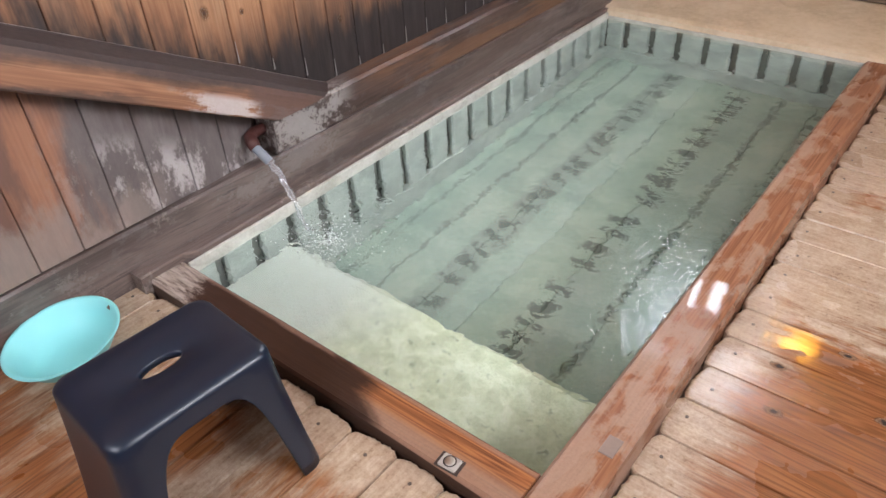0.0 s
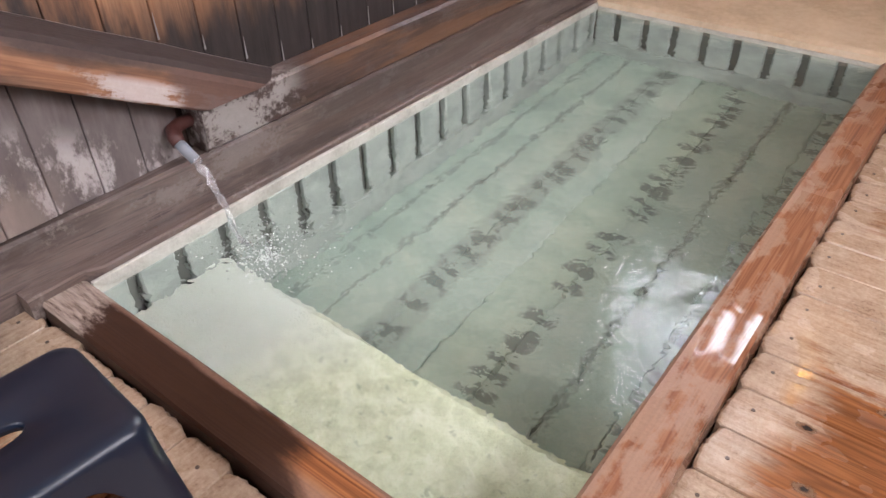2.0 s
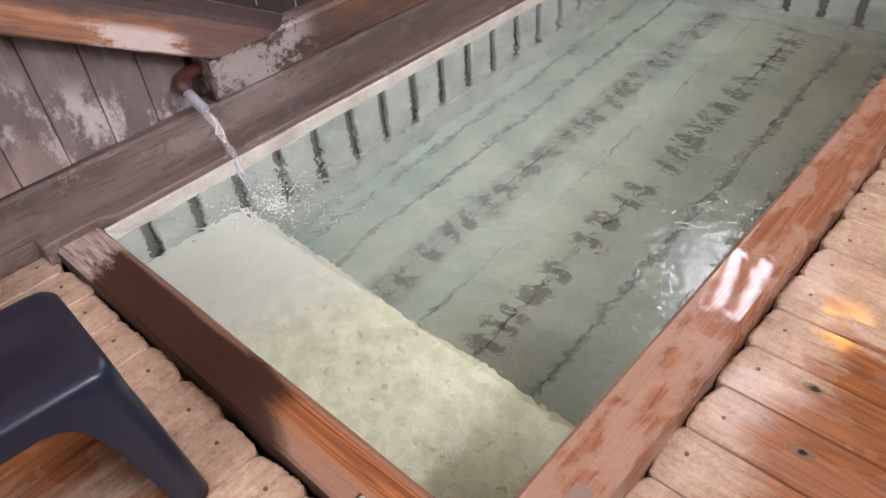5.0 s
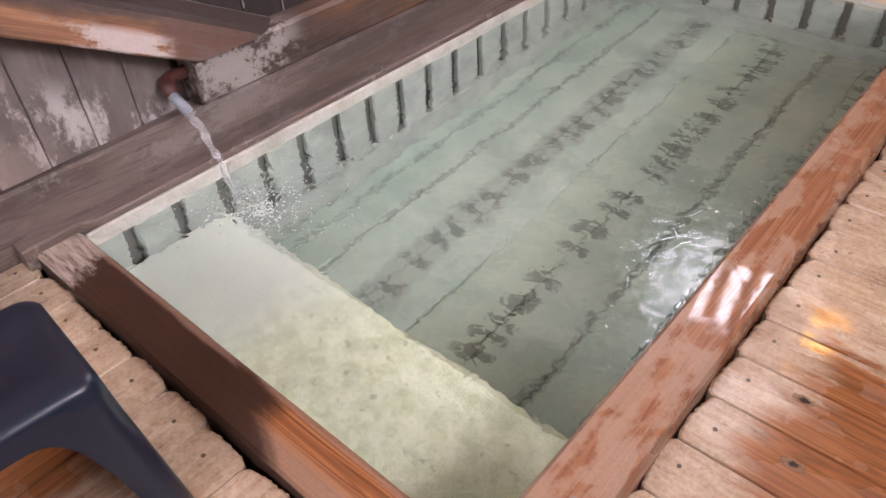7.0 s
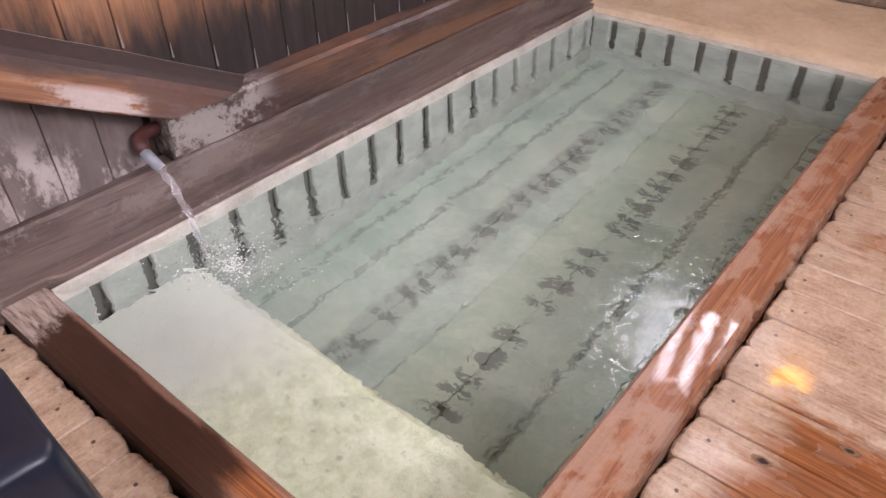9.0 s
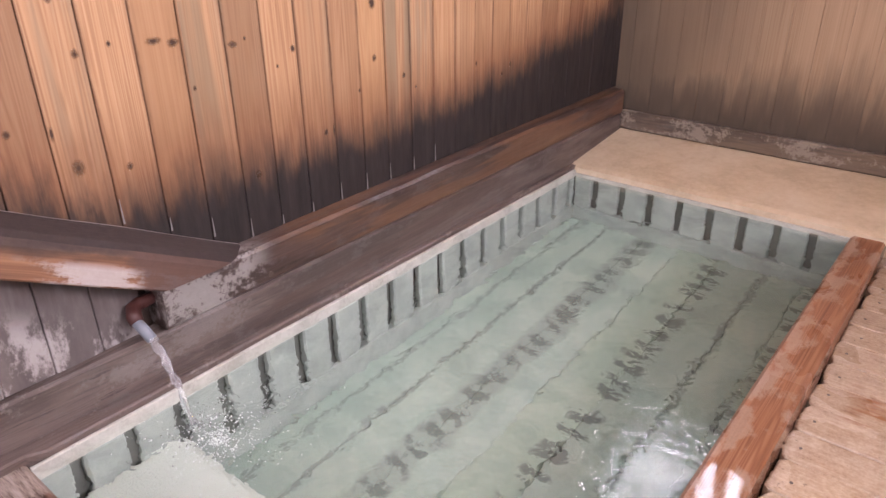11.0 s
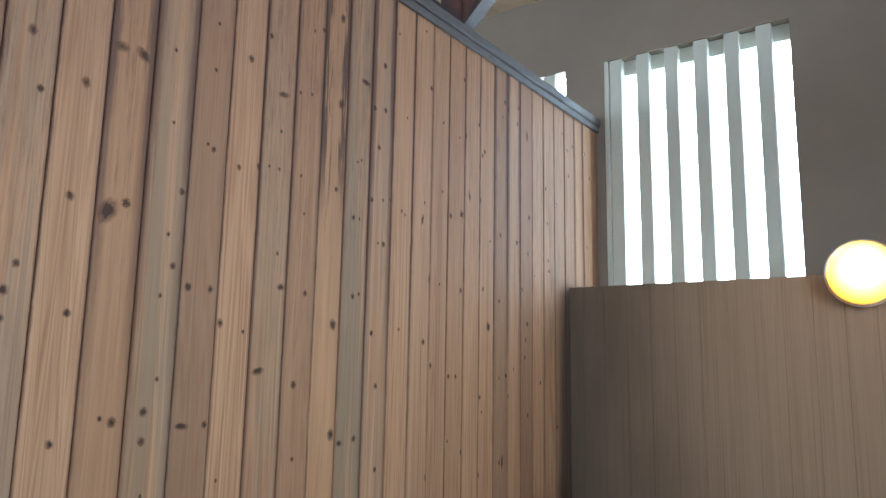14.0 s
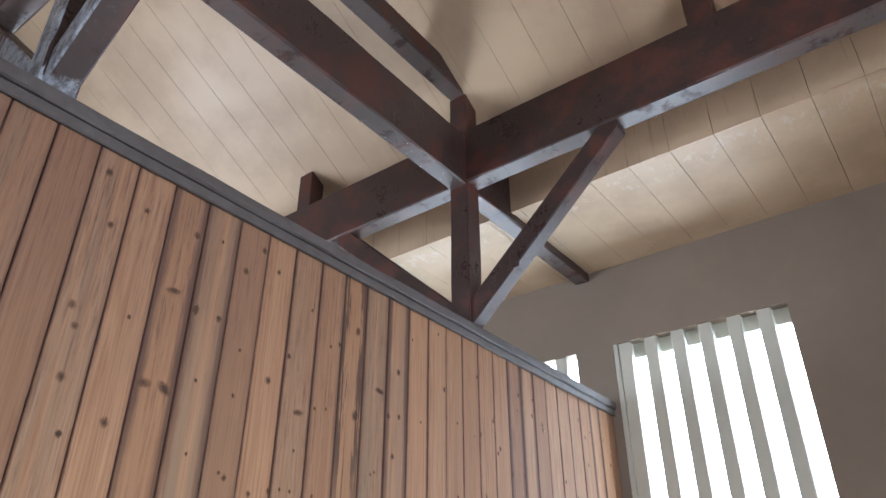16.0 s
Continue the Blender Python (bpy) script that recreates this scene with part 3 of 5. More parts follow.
def ceiling_material():
    """Cream paint with faint water marks, and pale lime drips by the drop over the far wall."""
    M = Mat("ceiling_board")
    n = M.noise(M.pos(), 2.2, 5, 0.6)
    col = M.mix(M.step(n, 0.40, 0.66), (0.60, 0.45, 0.29), (0.50, 0.365, 0.235))
    band = M.step(M.math("ABSOLUTE", M.math("SUBTRACT", M.axis(1), 2.68)), 0.12, 0.03)
    drip = M.math("MULTIPLY", band, M.step(M.noise(M.pos((1.6, 0.9, 1)), 13, 5, 0.7), 0.53, 0.62))
    col = M.mix(M.math("MULTIPLY", drip, 0.7), col, (0.66, 0.58, 0.47))
    run = M.math("MULTIPLY", M.math("MULTIPLY", M.step(M.axis(1), 2.575, 2.560), M.step(M.axis(1), 2.52, 2.535)), M.step(M.noise(M.pos((1, 1, 0.06)), 26, 4, 0.6), 0.58, 0.68))
    col = M.mix(M.math("MULTIPLY", run, 0.35), col, (0.30, 0.20, 0.13))
    M.bump(M.noise(M.pos(), 40, 4, 0.6), 0.06, 0.002)
    return M.done(col, M.ramp(n, (0.35, 0.45), (0.7, 0.62)))


CEILING = ceiling_material()
PLASTER = plain("grey_plaster", (0.30, 0.27, 0.235), 0.8, 0.15, 2)
UPPER_WALL = plain("upper_wall_stain", (0.27, 0.215, 0.16), 0.75, 0.3, 3)
def slat_material():
    """Cream slats; a little translucency is added to stand in for the glow of haze."""
    M = Mat("cream_slat")
    n = M.noise(M.pos(), 6, 4)
    M.done(M.mix(n, (0.60, 0.59, 0.51), (0.52, 0.51, 0.43)), 0.5)
    tr = M.t.nodes.new("ShaderNodeBsdfTranslucent")
    tr.inputs[0].default_value = (0.90, 0.86, 0.66, 1)
    mx = M.t.nodes.new("ShaderNodeMixShader")
    mx.inputs[0].default_value = 0.035
    M.t.links.new(M.b.outputs[0], mx.inputs[1])
    M.t.links.new(tr.outputs[0], mx.inputs[2])
    M.t.links.new(mx.outputs[0], M.t.nodes["Material Output"].inputs[0])
    return M.m


SLAT = slat_material()
LIME = plain("white_lime", (0.25, 0.23, 0.22), 0.8, 0.4, 60, 0.4)


def knot_material():
    """A knot: dark cracked heart, brown rings, and a stained fringe that fades into the board."""
    M = Mat("knot_wood")
    v = M.t.nodes.new("ShaderNodeTexCoord").outputs["Object"]
    r = M.t.nodes.new("ShaderNodeVectorMath")
    r.operation = "LENGTH"
    c = M.t.nodes.new("ShaderNodeCombineXYZ")
    M.t.links.new(M.math("MULTIPLY", M.rand(), 90.0), c.inputs[0])
    q = M.vec("ADD", v, c.outputs[0])
    M.t.links.new(M.vec("MULTIPLY", v, (0.0, 1.0, 1.0)), r.inputs[0])
    wob = M.math("MULTIPLY", M.math("SUBTRACT", M.noise(q, 1.7, 3, 0.6), 0.5), 0.75)
    d = M.math("ADD", r.outputs["Value"], wob)
    rings = M.noise(M.vec("MULTIPLY", q, (1, 1, 1)), 5, 4, 0.7)
    rr = M.math("ADD", d, M.math("MULTIPLY", M.math("SUBTRACT", rings, 0.5), 0.25))
    heart = M.math("ADD", 0.20, M.math("MULTIPLY", M.math("FRACT", M.math("MULTIPLY", M.rand(), 17.0)), 0.22))
    core = M.step(M.math("SUBTRACT", rr, heart), 0.16, -0.06)
    col = M.mix(core, (0.20, 0.108, 0.056), (0.060, 0.033, 0.023))
    M.bump(rings, 0.3, 0.002)
    M.done(col, 0.65, **{"Specular IOR Level": 0.2})
    tr = M.t.nodes.new("ShaderNodeBsdfTransparent")
    mx = M.t.nodes.new("ShaderNodeMixShader")
    rim = M.math("MULTIPLY", M.step(rr, 0.95, 0.35), M.step(r.outputs["Value"], 0.98, 0.75))
    M.t.links.new(M.math("MAXIMUM", M.math("MULTIPLY", rim, 0.62), M.math("MULTIPLY", M.math("MULTIPLY", core, 0.95), M.step(r.outputs["Value"], 0.98, 0.7))), mx.inputs[0])
    M.t.links.new(tr.outputs[0], mx.inputs[1])
    M.t.links.new(M.b.outputs[0], mx.inputs[2])
    M.t.links.new(mx.outputs[0], M.t.nodes["Material Output"].inputs[0])
    return M.m


FOAM = plain("foam_white", (0.80, 0.83, 0.80), 0.3, 0.05)
KNOT = knot_material()


def deck_knot_material():
    """A worn deck knot: black hole and brown heart inside a ragged ring of pale lime."""
    M = Mat("deck_knot")
    v = M.t.nodes.new("ShaderNodeTexCoord").outputs["Object"]
    r = M.t.nodes.new("ShaderNodeVectorMath")
    r.operation = "LENGTH"
    M.t.links.new(M.vec("MULTIPLY", v, (0.0, 1.0, 1.0)), r.inputs[0])
    c = M.t.nodes.new("ShaderNodeCombineXYZ")
    M.t.links.new(M.math("MULTIPLY", M.rand(), 60.0), c.inputs[0])
    q = M.vec("ADD", v, c.outputs[0])
    d = M.math("ADD", r.outputs["Value"], M.math("MULTIPLY", M.math("SUBTRACT", M.noise(q, 2.2, 4, 0.65), 0.5), 0.9))
    fine = M.noise(q, 9, 4, 0.7)
    col = M.ramp(M.math("ADD", d, M.math("MULTIPLY", M.math("SUBTRACT", fine, 0.5), 0.3)), (0.20, (0.02, 0.014, 0.012)), (0.34, (0.17, 0.088, 0.048)), (0.52, (0.37, 0.225, 0.135)), (0.75, (0.52, 0.36, 0.23)))
    M.bump(fine, 0.5, 0.003)
    M.done(col, 0.75, **{"Specular IOR Level": 0.2})
    tr = M.t.nodes.new("ShaderNodeBsdfTransparent")
    mx = M.t.nodes.new("ShaderNodeMixShader")
    M.t.links.new(M.math("MULTIPLY", M.step(d, 0.78, 0.30), M.step(r.outputs["Value"], 0.99, 0.6)), mx.inputs[0])
    M.t.links.new(tr.outputs[0], mx.inputs[1])
    M.t.links.new(M.b.outputs[0], mx.inputs[2])
    M.t.links.new(mx.outputs[0], M.t.nodes["Material Output"].inputs[0])
    return M.m


DECK_KNOT = deck_knot_material()
NAVY = plain("navy_plastic", (0.0050, 0.0115, 0.026), 0.36, 0.1, 20, 0.03)
AQUA = plain("aqua_plastic", (0.28, 0.70, 0.71), 0.50, 0.05, 8, 0.02)
GREY_PVC = plain("grey_pipe", (0.25, 0.27, 0.30), 0.35, 0.2, 40)
RED_BROWN = plain("red_brown_fitting", (0.075, 0.024, 0.019), 0.5, 0.4, 40, 0.4)
STEEL = plain("worn_steel", (0.62, 0.60, 0.57), 0.3, 0.2, 60, 0.2, Metallic=1.0)
NAIL = plain("nail_iron", (0.11, 0.08, 0.06), 0.5, 0.4, 60)


def water_material():
    """Rippled water: waves of three sizes, steeper where the spout stirs it and toward the overflowing side."""
    M = Mat("bath_water")
    big = M.noise(M.pos((1, 1, 1)), 8, 2, 0.5, 0.6)
    mid = M.noise(M.pos((1, 1, 1)), 21, 1, 0.5, 0.9)
    fine = M.noise(M.pos((1.0, 1.2, 1)), 46, 1, 0.5, 0.4)
    sp = M.vec("DISTANCE", M.t.nodes.new("ShaderNodeNewGeometry").outputs["Position"], (0.14, 0.34, -0.018))
    stir = M.step(sp.node.outputs["Value"], 0.45, 0.03)
    side = M.math("MULTIPLY", M.step(M.axis(0), 0.70, 1.08), M.step(M.axis(1), 1.9, 1.1))
    a_mid = M.math("ADD", 0.055, M.math("ADD", M.math("MULTIPLY", stir, 0.24), M.math("MULTIPLY", side, 0.085)))
    a_fine = M.math("ADD", 0.010, M.math("ADD", M.math("MULTIPLY", stir, 0.06), M.math("MULTIPLY", side, 0.030)))
    h = M.math("ADD", M.math("MULTIPLY", big, 0.20), M.math("ADD", M.math("MULTIPLY", mid, a_mid), M.math("MULTIPLY", fine, a_fine)))
    M.bump(h, 1.0, 0.02)
    return M.done((0.935, 0.975, 0.945), 0.0, **{"Transmission Weight": 1.0, "IOR": 1.33})


def stream_material():
    M = Mat("falling_water")
    M.bump(M.noise(M.pos((1, 1, 0.3)), 60, 2), 0.6, 0.005)
    return M.done((0.95, 0.96, 0.97), 0.02, **{"Transmission Weight": 0.92, "IOR": 1.33})


def lamp_material():
    """Amber glass, brightest before the bulb in its middle."""
    M = Mat("lamp_glass")
    d = M.vec("DISTANCE", M.t.nodes.new("ShaderNodeNewGeometry").outputs["Position"], (1.264, 2.965, 1.860))
    near = M.step(d.node.outputs["Value"], 0.17, 0.03)
    col = M.mix(near, (1.0, 0.36, 0.008), (1.0, 0.50, 0.05))
    return M.done((0.9, 0.6, 0.25), 0.4, **{"Emission Color": col, "Emission Strength": M.math("ADD", 3.0, M.math("MULTIPLY", near, 26.0))})


def sky_material():
    M = Mat("bright_sky")
    return M.done((0.8, 0.85, 0.9), 1.0, **{"Emission Color": (0.90, 0.965, 1.0, 1), "Emission Strength": 24.0})


SKY = sky_material()
WATER, STREAM, LAMP = water_material(), stream_material(), lamp_material()


# ---- mesh helpers ----
def mesh_of(bm, name):
    bm.normal_update()
    me = bpy.data.meshes.new(name)
    bm.to_mesh(me)
    bm.free()
    return me


def put(name, me, material, parent=None, label="", m=None, smooth=False):
    """A mesh object, under parent if there is one."""
    if isinstance(me, bmesh.types.BMesh):
        me = mesh_of(me, name)
    if not me.materials:
        me.materials.append(material)
    if smooth:
        for p in me.polygons:
            p.use_smooth = True
    ob = new(name, me)
    ob.parent = parent
    if m is not None:
        ob.matrix_basis = m
    if label:
        ob["label"] = label
    return ob


def box(bm, lo, hi, ch=0.0):
    """A box from lo to hi with chamfered edges."""
    c = [(a + b) / 2 for a, b in zip(lo, hi)]
    s = [b - a for a, b in zip(lo, hi)]
    r = bmesh.ops.create_cube(bm, size=1, matrix=Matrix.LocRotScale(c, None, s))
    if ch:
        es = list({e for v in r["verts"] for e in v.link_edges})
        bmesh.ops.bevel(bm, geom=es, offset=ch, segments=1, affect="EDGES", profile=0.5)
    return bm


def boxed(lo, hi, ch=0.0):
    return box(bmesh.new(), lo, hi, ch)


def prism(outline, axis, a, b):
    """A closed outline in the plane across an axis, drawn out from a to b along it."""
    bm = bmesh.new()
    rest = [i for i in range(3) if i != axis]
    ends = []
    for v in (a, b):
        ring = []
        for p in outline:
            co = [0, 0, 0]
            co[axis], co[rest[0]], co[rest[1]] = v, p[0], p[1]
            ring.append(bm.verts.new(co))
        ends.append(ring)
    n = len(outline)
    for i in range(n):
        bm.faces.new((ends[0][i], ends[0][(i + 1) % n], ends[1][(i + 1) % n], ends[1][i]))
    bm.faces.new(ends[0])
    bm.faces.new(ends[1][::-1])
    bmesh.ops.recalc_face_normals(bm, faces=bm.faces)
    return bm


def rough_beam(lo, hi, ch, along, step=0.06, wander=0.003):
    """A chamfered beam whose edges wander a little along its length."""
    rest = [i for i in range(3) if i != along]
    n = max(2, int((hi[along] - lo[along]) / step))
    bm = bmesh.new()
    rings = []
    (u0, v0), (u1, v1) = [lo[i] for i in rest], [hi[i] for i in rest]
    prof = [(u0 + ch, v0), (u1 - ch, v0), (u1, v0 + ch), (u1, v1 - ch), (u1 - ch, v1), (u0 + ch, v1), (u0, v1 - ch), (u0, v0 + ch)]
    for k in range(n + 1):
        s = lo[along] + (hi[along] - lo[along]) * k / n
        ring = []
        for j, (u, v) in enumerate(prof):
            co = [0, 0, 0]
            d = noise.noise_vector(Vector((s * 4.0, j * 3.1, u0 * 7))) * wander
            co[along], co[rest[0]], co[rest[1]] = s, u + d.x, v + d.y
            ring.append(bm.verts.new(co))
        rings.append(ring)
    for a, b in zip(rings, rings[1:]):
        for j in range(8):
            bm.faces.new((a[j], a[(j + 1) % 8], b[(j + 1) % 8], b[j]))
    bm.faces.new(rings[0])
    bm.faces.new(rings[-1][::-1])
    bmesh.ops.recalc_face_normals(bm, faces=bm.faces)
    return bm


def tube(points, radii, sides=12, closed=True):
    bm = bmesh.new()
    pts = [Vector(p) for p in points]
    rings = []
    for i, p in enumerate(pts):
        t = (pts[min(i + 1, len(pts) - 1)] - pts[max(i - 1, 0)]).normalized()
        q = t.to_track_quat("Z", "Y")
        rings.append([bm.verts.new(p + q @ Vector((math.cos(a) * radii[i], math.sin(a) * radii[i], 0)))
                      for a in (2 * math.pi * k / sides for k in range(sides))])
    for a, b in zip(rings, rings[1:]):
        for k in range(sides):
            bm.faces.new((a[k], a[(k + 1) % sides], b[(k + 1) % sides], b[k]))
    if closed:
        bm.faces.new(rings[0][::-1])
        bm.faces.new(rings[-1])
    return bm


def lathe(profile, sides=40):
    bm = bmesh.new()
    rings = [[bm.verts.new((r * math.cos(a), r * math.sin(a), z)) for a in (2 * math.pi * k / sides for k in range(sides))] for r, z in profile]
    for a, b in zip(rings, rings[1:]):
        for k in range(sides):
            bm.faces.new((a[k], a[(k + 1) % sides], b[(k + 1) % sides], b[k]))
    bm.faces.new(rings[0][::-1])
    bm.faces.new(rings[-1])
    bmesh.ops.recalc_face_normals(bm, faces=bm.faces)
    return bm


def structure(name, label, me=None, material=None, category="structure"):
    ob = put(name, me, material) if me is not None else new(name)
    return tagged(ob, label, category, kind="structure")


# ---- sizes ----
PW, PL = 1.20, 2.54        # pool inside
WALL_X = -0.10             # face of the partition boards
FAR_Y = 3.10               # face of the far wall
NEAR_Z = -0.036            # the near deck lies a little higher
EAST, SOUTH, WEST = 3.30, -2.60, -3.50

# ---- shell ----
partition = structure("wall_west", "wooden partition wall between the two bath rooms", boxed((-0.26, SOUTH, -0.12), (-0.122, 3.498, 2.85)), GAP, "wall")
structure("partition_cap", "weathered grey wooden cap along the partition top", rough_beam((-0.30, SOUTH, 2.853), (-0.075, 3.497, 2.900), 0.006, 1), CAP, "trim")
structure("cap_moulding", "narrow dark moulding under the partition cap", boxed((-0.099, SOUTH, 2.815), (-0.084, 3.495, 2.851), 0.004), CAP, "trim")

bm = boxed((-3.5, FAR_Y + 0.02, -0.7), (EAST, FAR_Y + 0.12, 1.85))
wall_north = structure("wall_north", "pine-lined lower far wall standing forward under the window", bm, PLASTER, "wall")
TOP_Y = 3.50
bm = boxed((-3.5, TOP_Y, 1.50), (-1.72, TOP_Y + 0.1, 3.80))
box(bm, (-0.30, TOP_Y, 1.50), (-0.048, TOP_Y + 0.1, 3.80))
box(bm, (0.977, TOP_Y, 1.50), (EAST, TOP_Y + 0.1, 3.80))
for a, b in ((-1.72, -0.30), (-0.048, 0.977)):
    box(bm, (a, TOP_Y, 1.50), (b, TOP_Y + 0.1, 1.82))
    box(bm, (a, TOP_Y, 3.26), (b, TOP_Y + 0.1, 3.80))
structure("wall_upper_north", "dark stained upper far wall with barred windows", bm, UPPER_WALL, "wall")
structure("wall_ledge", "boards capping the forward lower wall", boxed((-3.5, FAR_Y + 0.12, 1.78), (EAST, TOP_Y, 1.845)), UPPER_WALL, "wall")

# walls out of view; the south and east openings are added for the fill lamps
bm = boxed((-3.5, SOUTH - 0.12, -0.7), (0.2, SOUTH, 5.0))
box(bm, (0.2, SOUTH - 0.12, -0.7), (2.4, SOUTH, 1.8))
box(bm, (0.2, SOUTH - 0.12, 2.9), (2.4, SOUTH, 5.0))
box(bm, (2.4, SOUTH - 0.12, -0.7), (EAST, SOUTH, 5.0))
structure("wall_south", "unseen plain wall behind with an added window opening", bm, PLASTER, "wall")
bm = boxed((EAST, SOUTH, -0.7), (EAST + 0.12, -0.3, 5.6))
box(bm, (EAST, -0.3, -0.7), (EAST + 0.12, 1.5, 1.65))
box(bm, (EAST, -0.3, 2.75), (EAST + 0.12, 1.5, 5.6))
box(bm, (EAST, 1.5, -0.7), (EAST + 0.12, 3.6, 5.6))
structure("wall_east", "unseen plain side wall with an added window opening", bm, PLASTER, "wall")
bm = boxed((WEST - 0.12, SOUTH, -0.7), (WEST, -0.8, 5.6))
box(bm, (WEST - 0.12, -0.8, -0.7), (WEST, 1.4, 2.1))
box(bm, (WEST - 0.12, -0.8, 3.3), (WEST, 1.4, 5.6))
box(bm, (WEST - 0.12, 1.4, -0.7), (WEST, 3.3, 5.6))
structure("wall_other_room", "plain wall of the other bath room", bm, PLASTER, "wall")
structure("ground", "dark ground under the deck", boxed((WEST, SOUTH, -0.75), (EAST, 3.6, -0.70)), GAP, "ground")
structure("floor_other_room", "floor of the other bath room", boxed((WEST, SOUTH, -0.16), (-0.27, 3.1, -0.08)), PLASTER, "floor")


def ceiling():
    """Wide ceiling boards with open joints: a flat strip by the far wall, an upright drop, then the rising roof."""
    bm = bmesh.new()
    w = 0.2216
    slope = 0.56
    x = 0.561 - w * 19
    while x < EAST:
        a, b = x + 0.0012, x + w - 0.0012
        box(bm, (a, 2.572, 3.79), (b, 3.62, 3.82))
        box(bm, (a, 2.540, 3.786), (b, 2.569, 4.16))
        for y0, z0, y1, z1 in ((2.60, 4.08, -0.4, 4.08 + slope * 3.0), (-0.4, 4.08 + slope * 3.0, -2.7, 4.08 + slope * 0.7)):
            vs = [bm.verts.new(c) for c in ((a, y0, z0), (b, y0, z0), (b, y1, z1), (a, y1, z1), (a, y0, z0 + 0.03), (b, y0, z0 + 0.03), (b, y1, z1 + 0.03), (a, y1, z1 + 0.03))]
            for f in ((0, 1, 2, 3), (7, 6, 5, 4), (0, 4, 5, 1), (1, 5, 6, 2), (2, 6, 7, 3), (3, 7, 4, 0)):
                bm.faces.new([vs[i] for i in f])
        x += w
    bmesh.ops.recalc_face_normals(bm, faces=bm.faces)
    return bm


structure("ceiling", "cream painted ceiling of wide boards under the roof", ceiling(), CEILING, "ceiling")
bm = prism([(2.62, 4.14), (2.62, 5.0), (-0.4, 6.2), (-2.8, 5.1), (-2.8, 4.60), (-0.4, 5.84)], 0, WEST, EAST)
structure("roof", "roof deck above the ceiling boards", bm, GAP, "roof")
structure("roof_strip", "roof deck above the low ceiling", boxed((WEST, 2.61, 3.83), (EAST, 3.72, 4.20)), GAP, "roof")

# ---- roof timbers ----
def truss(y):
    t = tagged(new("roof_truss"), "dark red-brown stained timber roof truss standing on the partition", "roof truss", "roof trusses")
    x0, x1 = -0.262, -0.150
    put("king_post", rough_beam((x0, y, 2.90), (x1, y + 0.11, 4.41), 0.006, 2), TIMBER, t)
    put("tie_beam", rough_beam((WEST, y, 3.755), (EAST, y + 0.11, 4.10), 0.008, 0, 0.15), TIMBER, t)
    for s in (1, -1):
        c = (x0 + x1) / 2
        a, b = Vector((c + s * 0.055, 0, 3.01)), Vector((c + s * 0.91, 0, 3.79))
        d = (b - a).normalized()
        n = Vector((d.z, 0, -d.x)) * s * 0.052
        out = [(p.x, p.z) for p in (a - n + d * 0.0, a + n - d * 0.05, b + n - d * 0.06, b - n + d * 0.02)]
        bm = prism(out, 1, y + 0.012, y + 0.098)
        bmesh.ops.bevel(bm, geom=list(bm.edges), offset=0.006, segments=1, affect="EDGES")
        put("strut", bm, TIMBER, t)
    put("cleat", boxed((0.085, y - 0.002, 3.16), (0.13, y + 0.012, 3.24), 0.003), TIMBER, t, m=pose(0, 0, 0))
    for x in (-1.50, 1.09):
        put("stub_post", rough_beam((x, y, 4.09), (x + 0.12, y + 0.11, 4.40), 0.006, 2), TIMBER, t)
        put("stub_plate", boxed((x - 0.03, y - 0.03, 4.385), (x + 0.15, y + 0.14, 4.40)), TIMBER, t)
    return t


truss(2.10)
truss(0.07)
for name, z0, z1, y1 in (("lower_purlin", 3.735, 4.06, 3.50), ("upper_purlin", 4.36, 4.50, 2.10)):
    ob = put("roof_purlin", rough_beam((-0.258, SOUTH, z0), (-0.154, y1, z1), 0.008, 1, 0.15), TIMBER)
    tagged(ob, "dark stained roof beam running above the partition", "roof beam", "roof beams")

# ---- far window ----
win = tagged(new("window_1"), "bright barred window above the lower far wall", "window", kind="structure")
for i in range(6):
    x = -0.015 + 0.1652 * i
    put("slat", boxed((x, 3.505, 1.82), (x + 0.0765, 3.555, 3.259), 0.004), SLAT, win)
put("jamb_board", boxed((-0.047, 3.498, 1.82), (-0.018, 3.56, 3.259), 0.003), SLAT, win)
put("window_head", boxed((-0.047, 3.56, 3.165), (0.976, 3.598, 3.259), 0.004), SLAT, win)
win2 = tagged(new("window_2"), "bright barred window of the other bath room", "window", kind="structure")
for i in range(8):
    x = -0.455 - 0.1652 * i
    put("slat", boxed((x, 3.505, 1.82), (x + 0.0765, 3.555, 3.259), 0.004), SLAT, win2)
structure("backdrop", "bright overcast sky outside the windows", boxed((-3.2, 4.60, 0.6), (2.6, 4.62, 5.2)), SKY, "sky")

lamp = tagged(new("wall_lamp"), "round glowing amber wall lamp on the lower far wall", "lamp")
lamp.matrix_basis = pose(1.257, FAR_Y - 0.019, 1.845, 90, 0, 0) @ Matrix.Scale(0.95, 4)
put("mounting_board", boxed((-0.085, -0.115, -0.018), (0.085, 0.115, -0.001), 0.003), UPPER_WALL, lamp, "dark board behind the lamp")
put("lamp_base", lathe([(0.15, 0.0), (0.152, 0.02), (0.146, 0.034), (0.05, 0.034)]), SLAT, lamp, "cream lamp rim", smooth=True)
put("globe", lathe([(0.138, 0.03), (0.139, 0.05), (0.128, 0.078), (0.104, 0.10), (0.07, 0.116), (0.03, 0.123), (0.004, 0.124)]), LAMP, lamp, "glowing amber glass", smooth=True)

# ---- pool ----
pool = structure("pool_basin", "wooden bath basin crusted with pale green mineral", boxed((-0.05, -0.06, -0.66), (PW + 0.06, PL + 0.06, -0.60)), POOL_FLOOR, "bath")
FLOOR_Z = -0.56


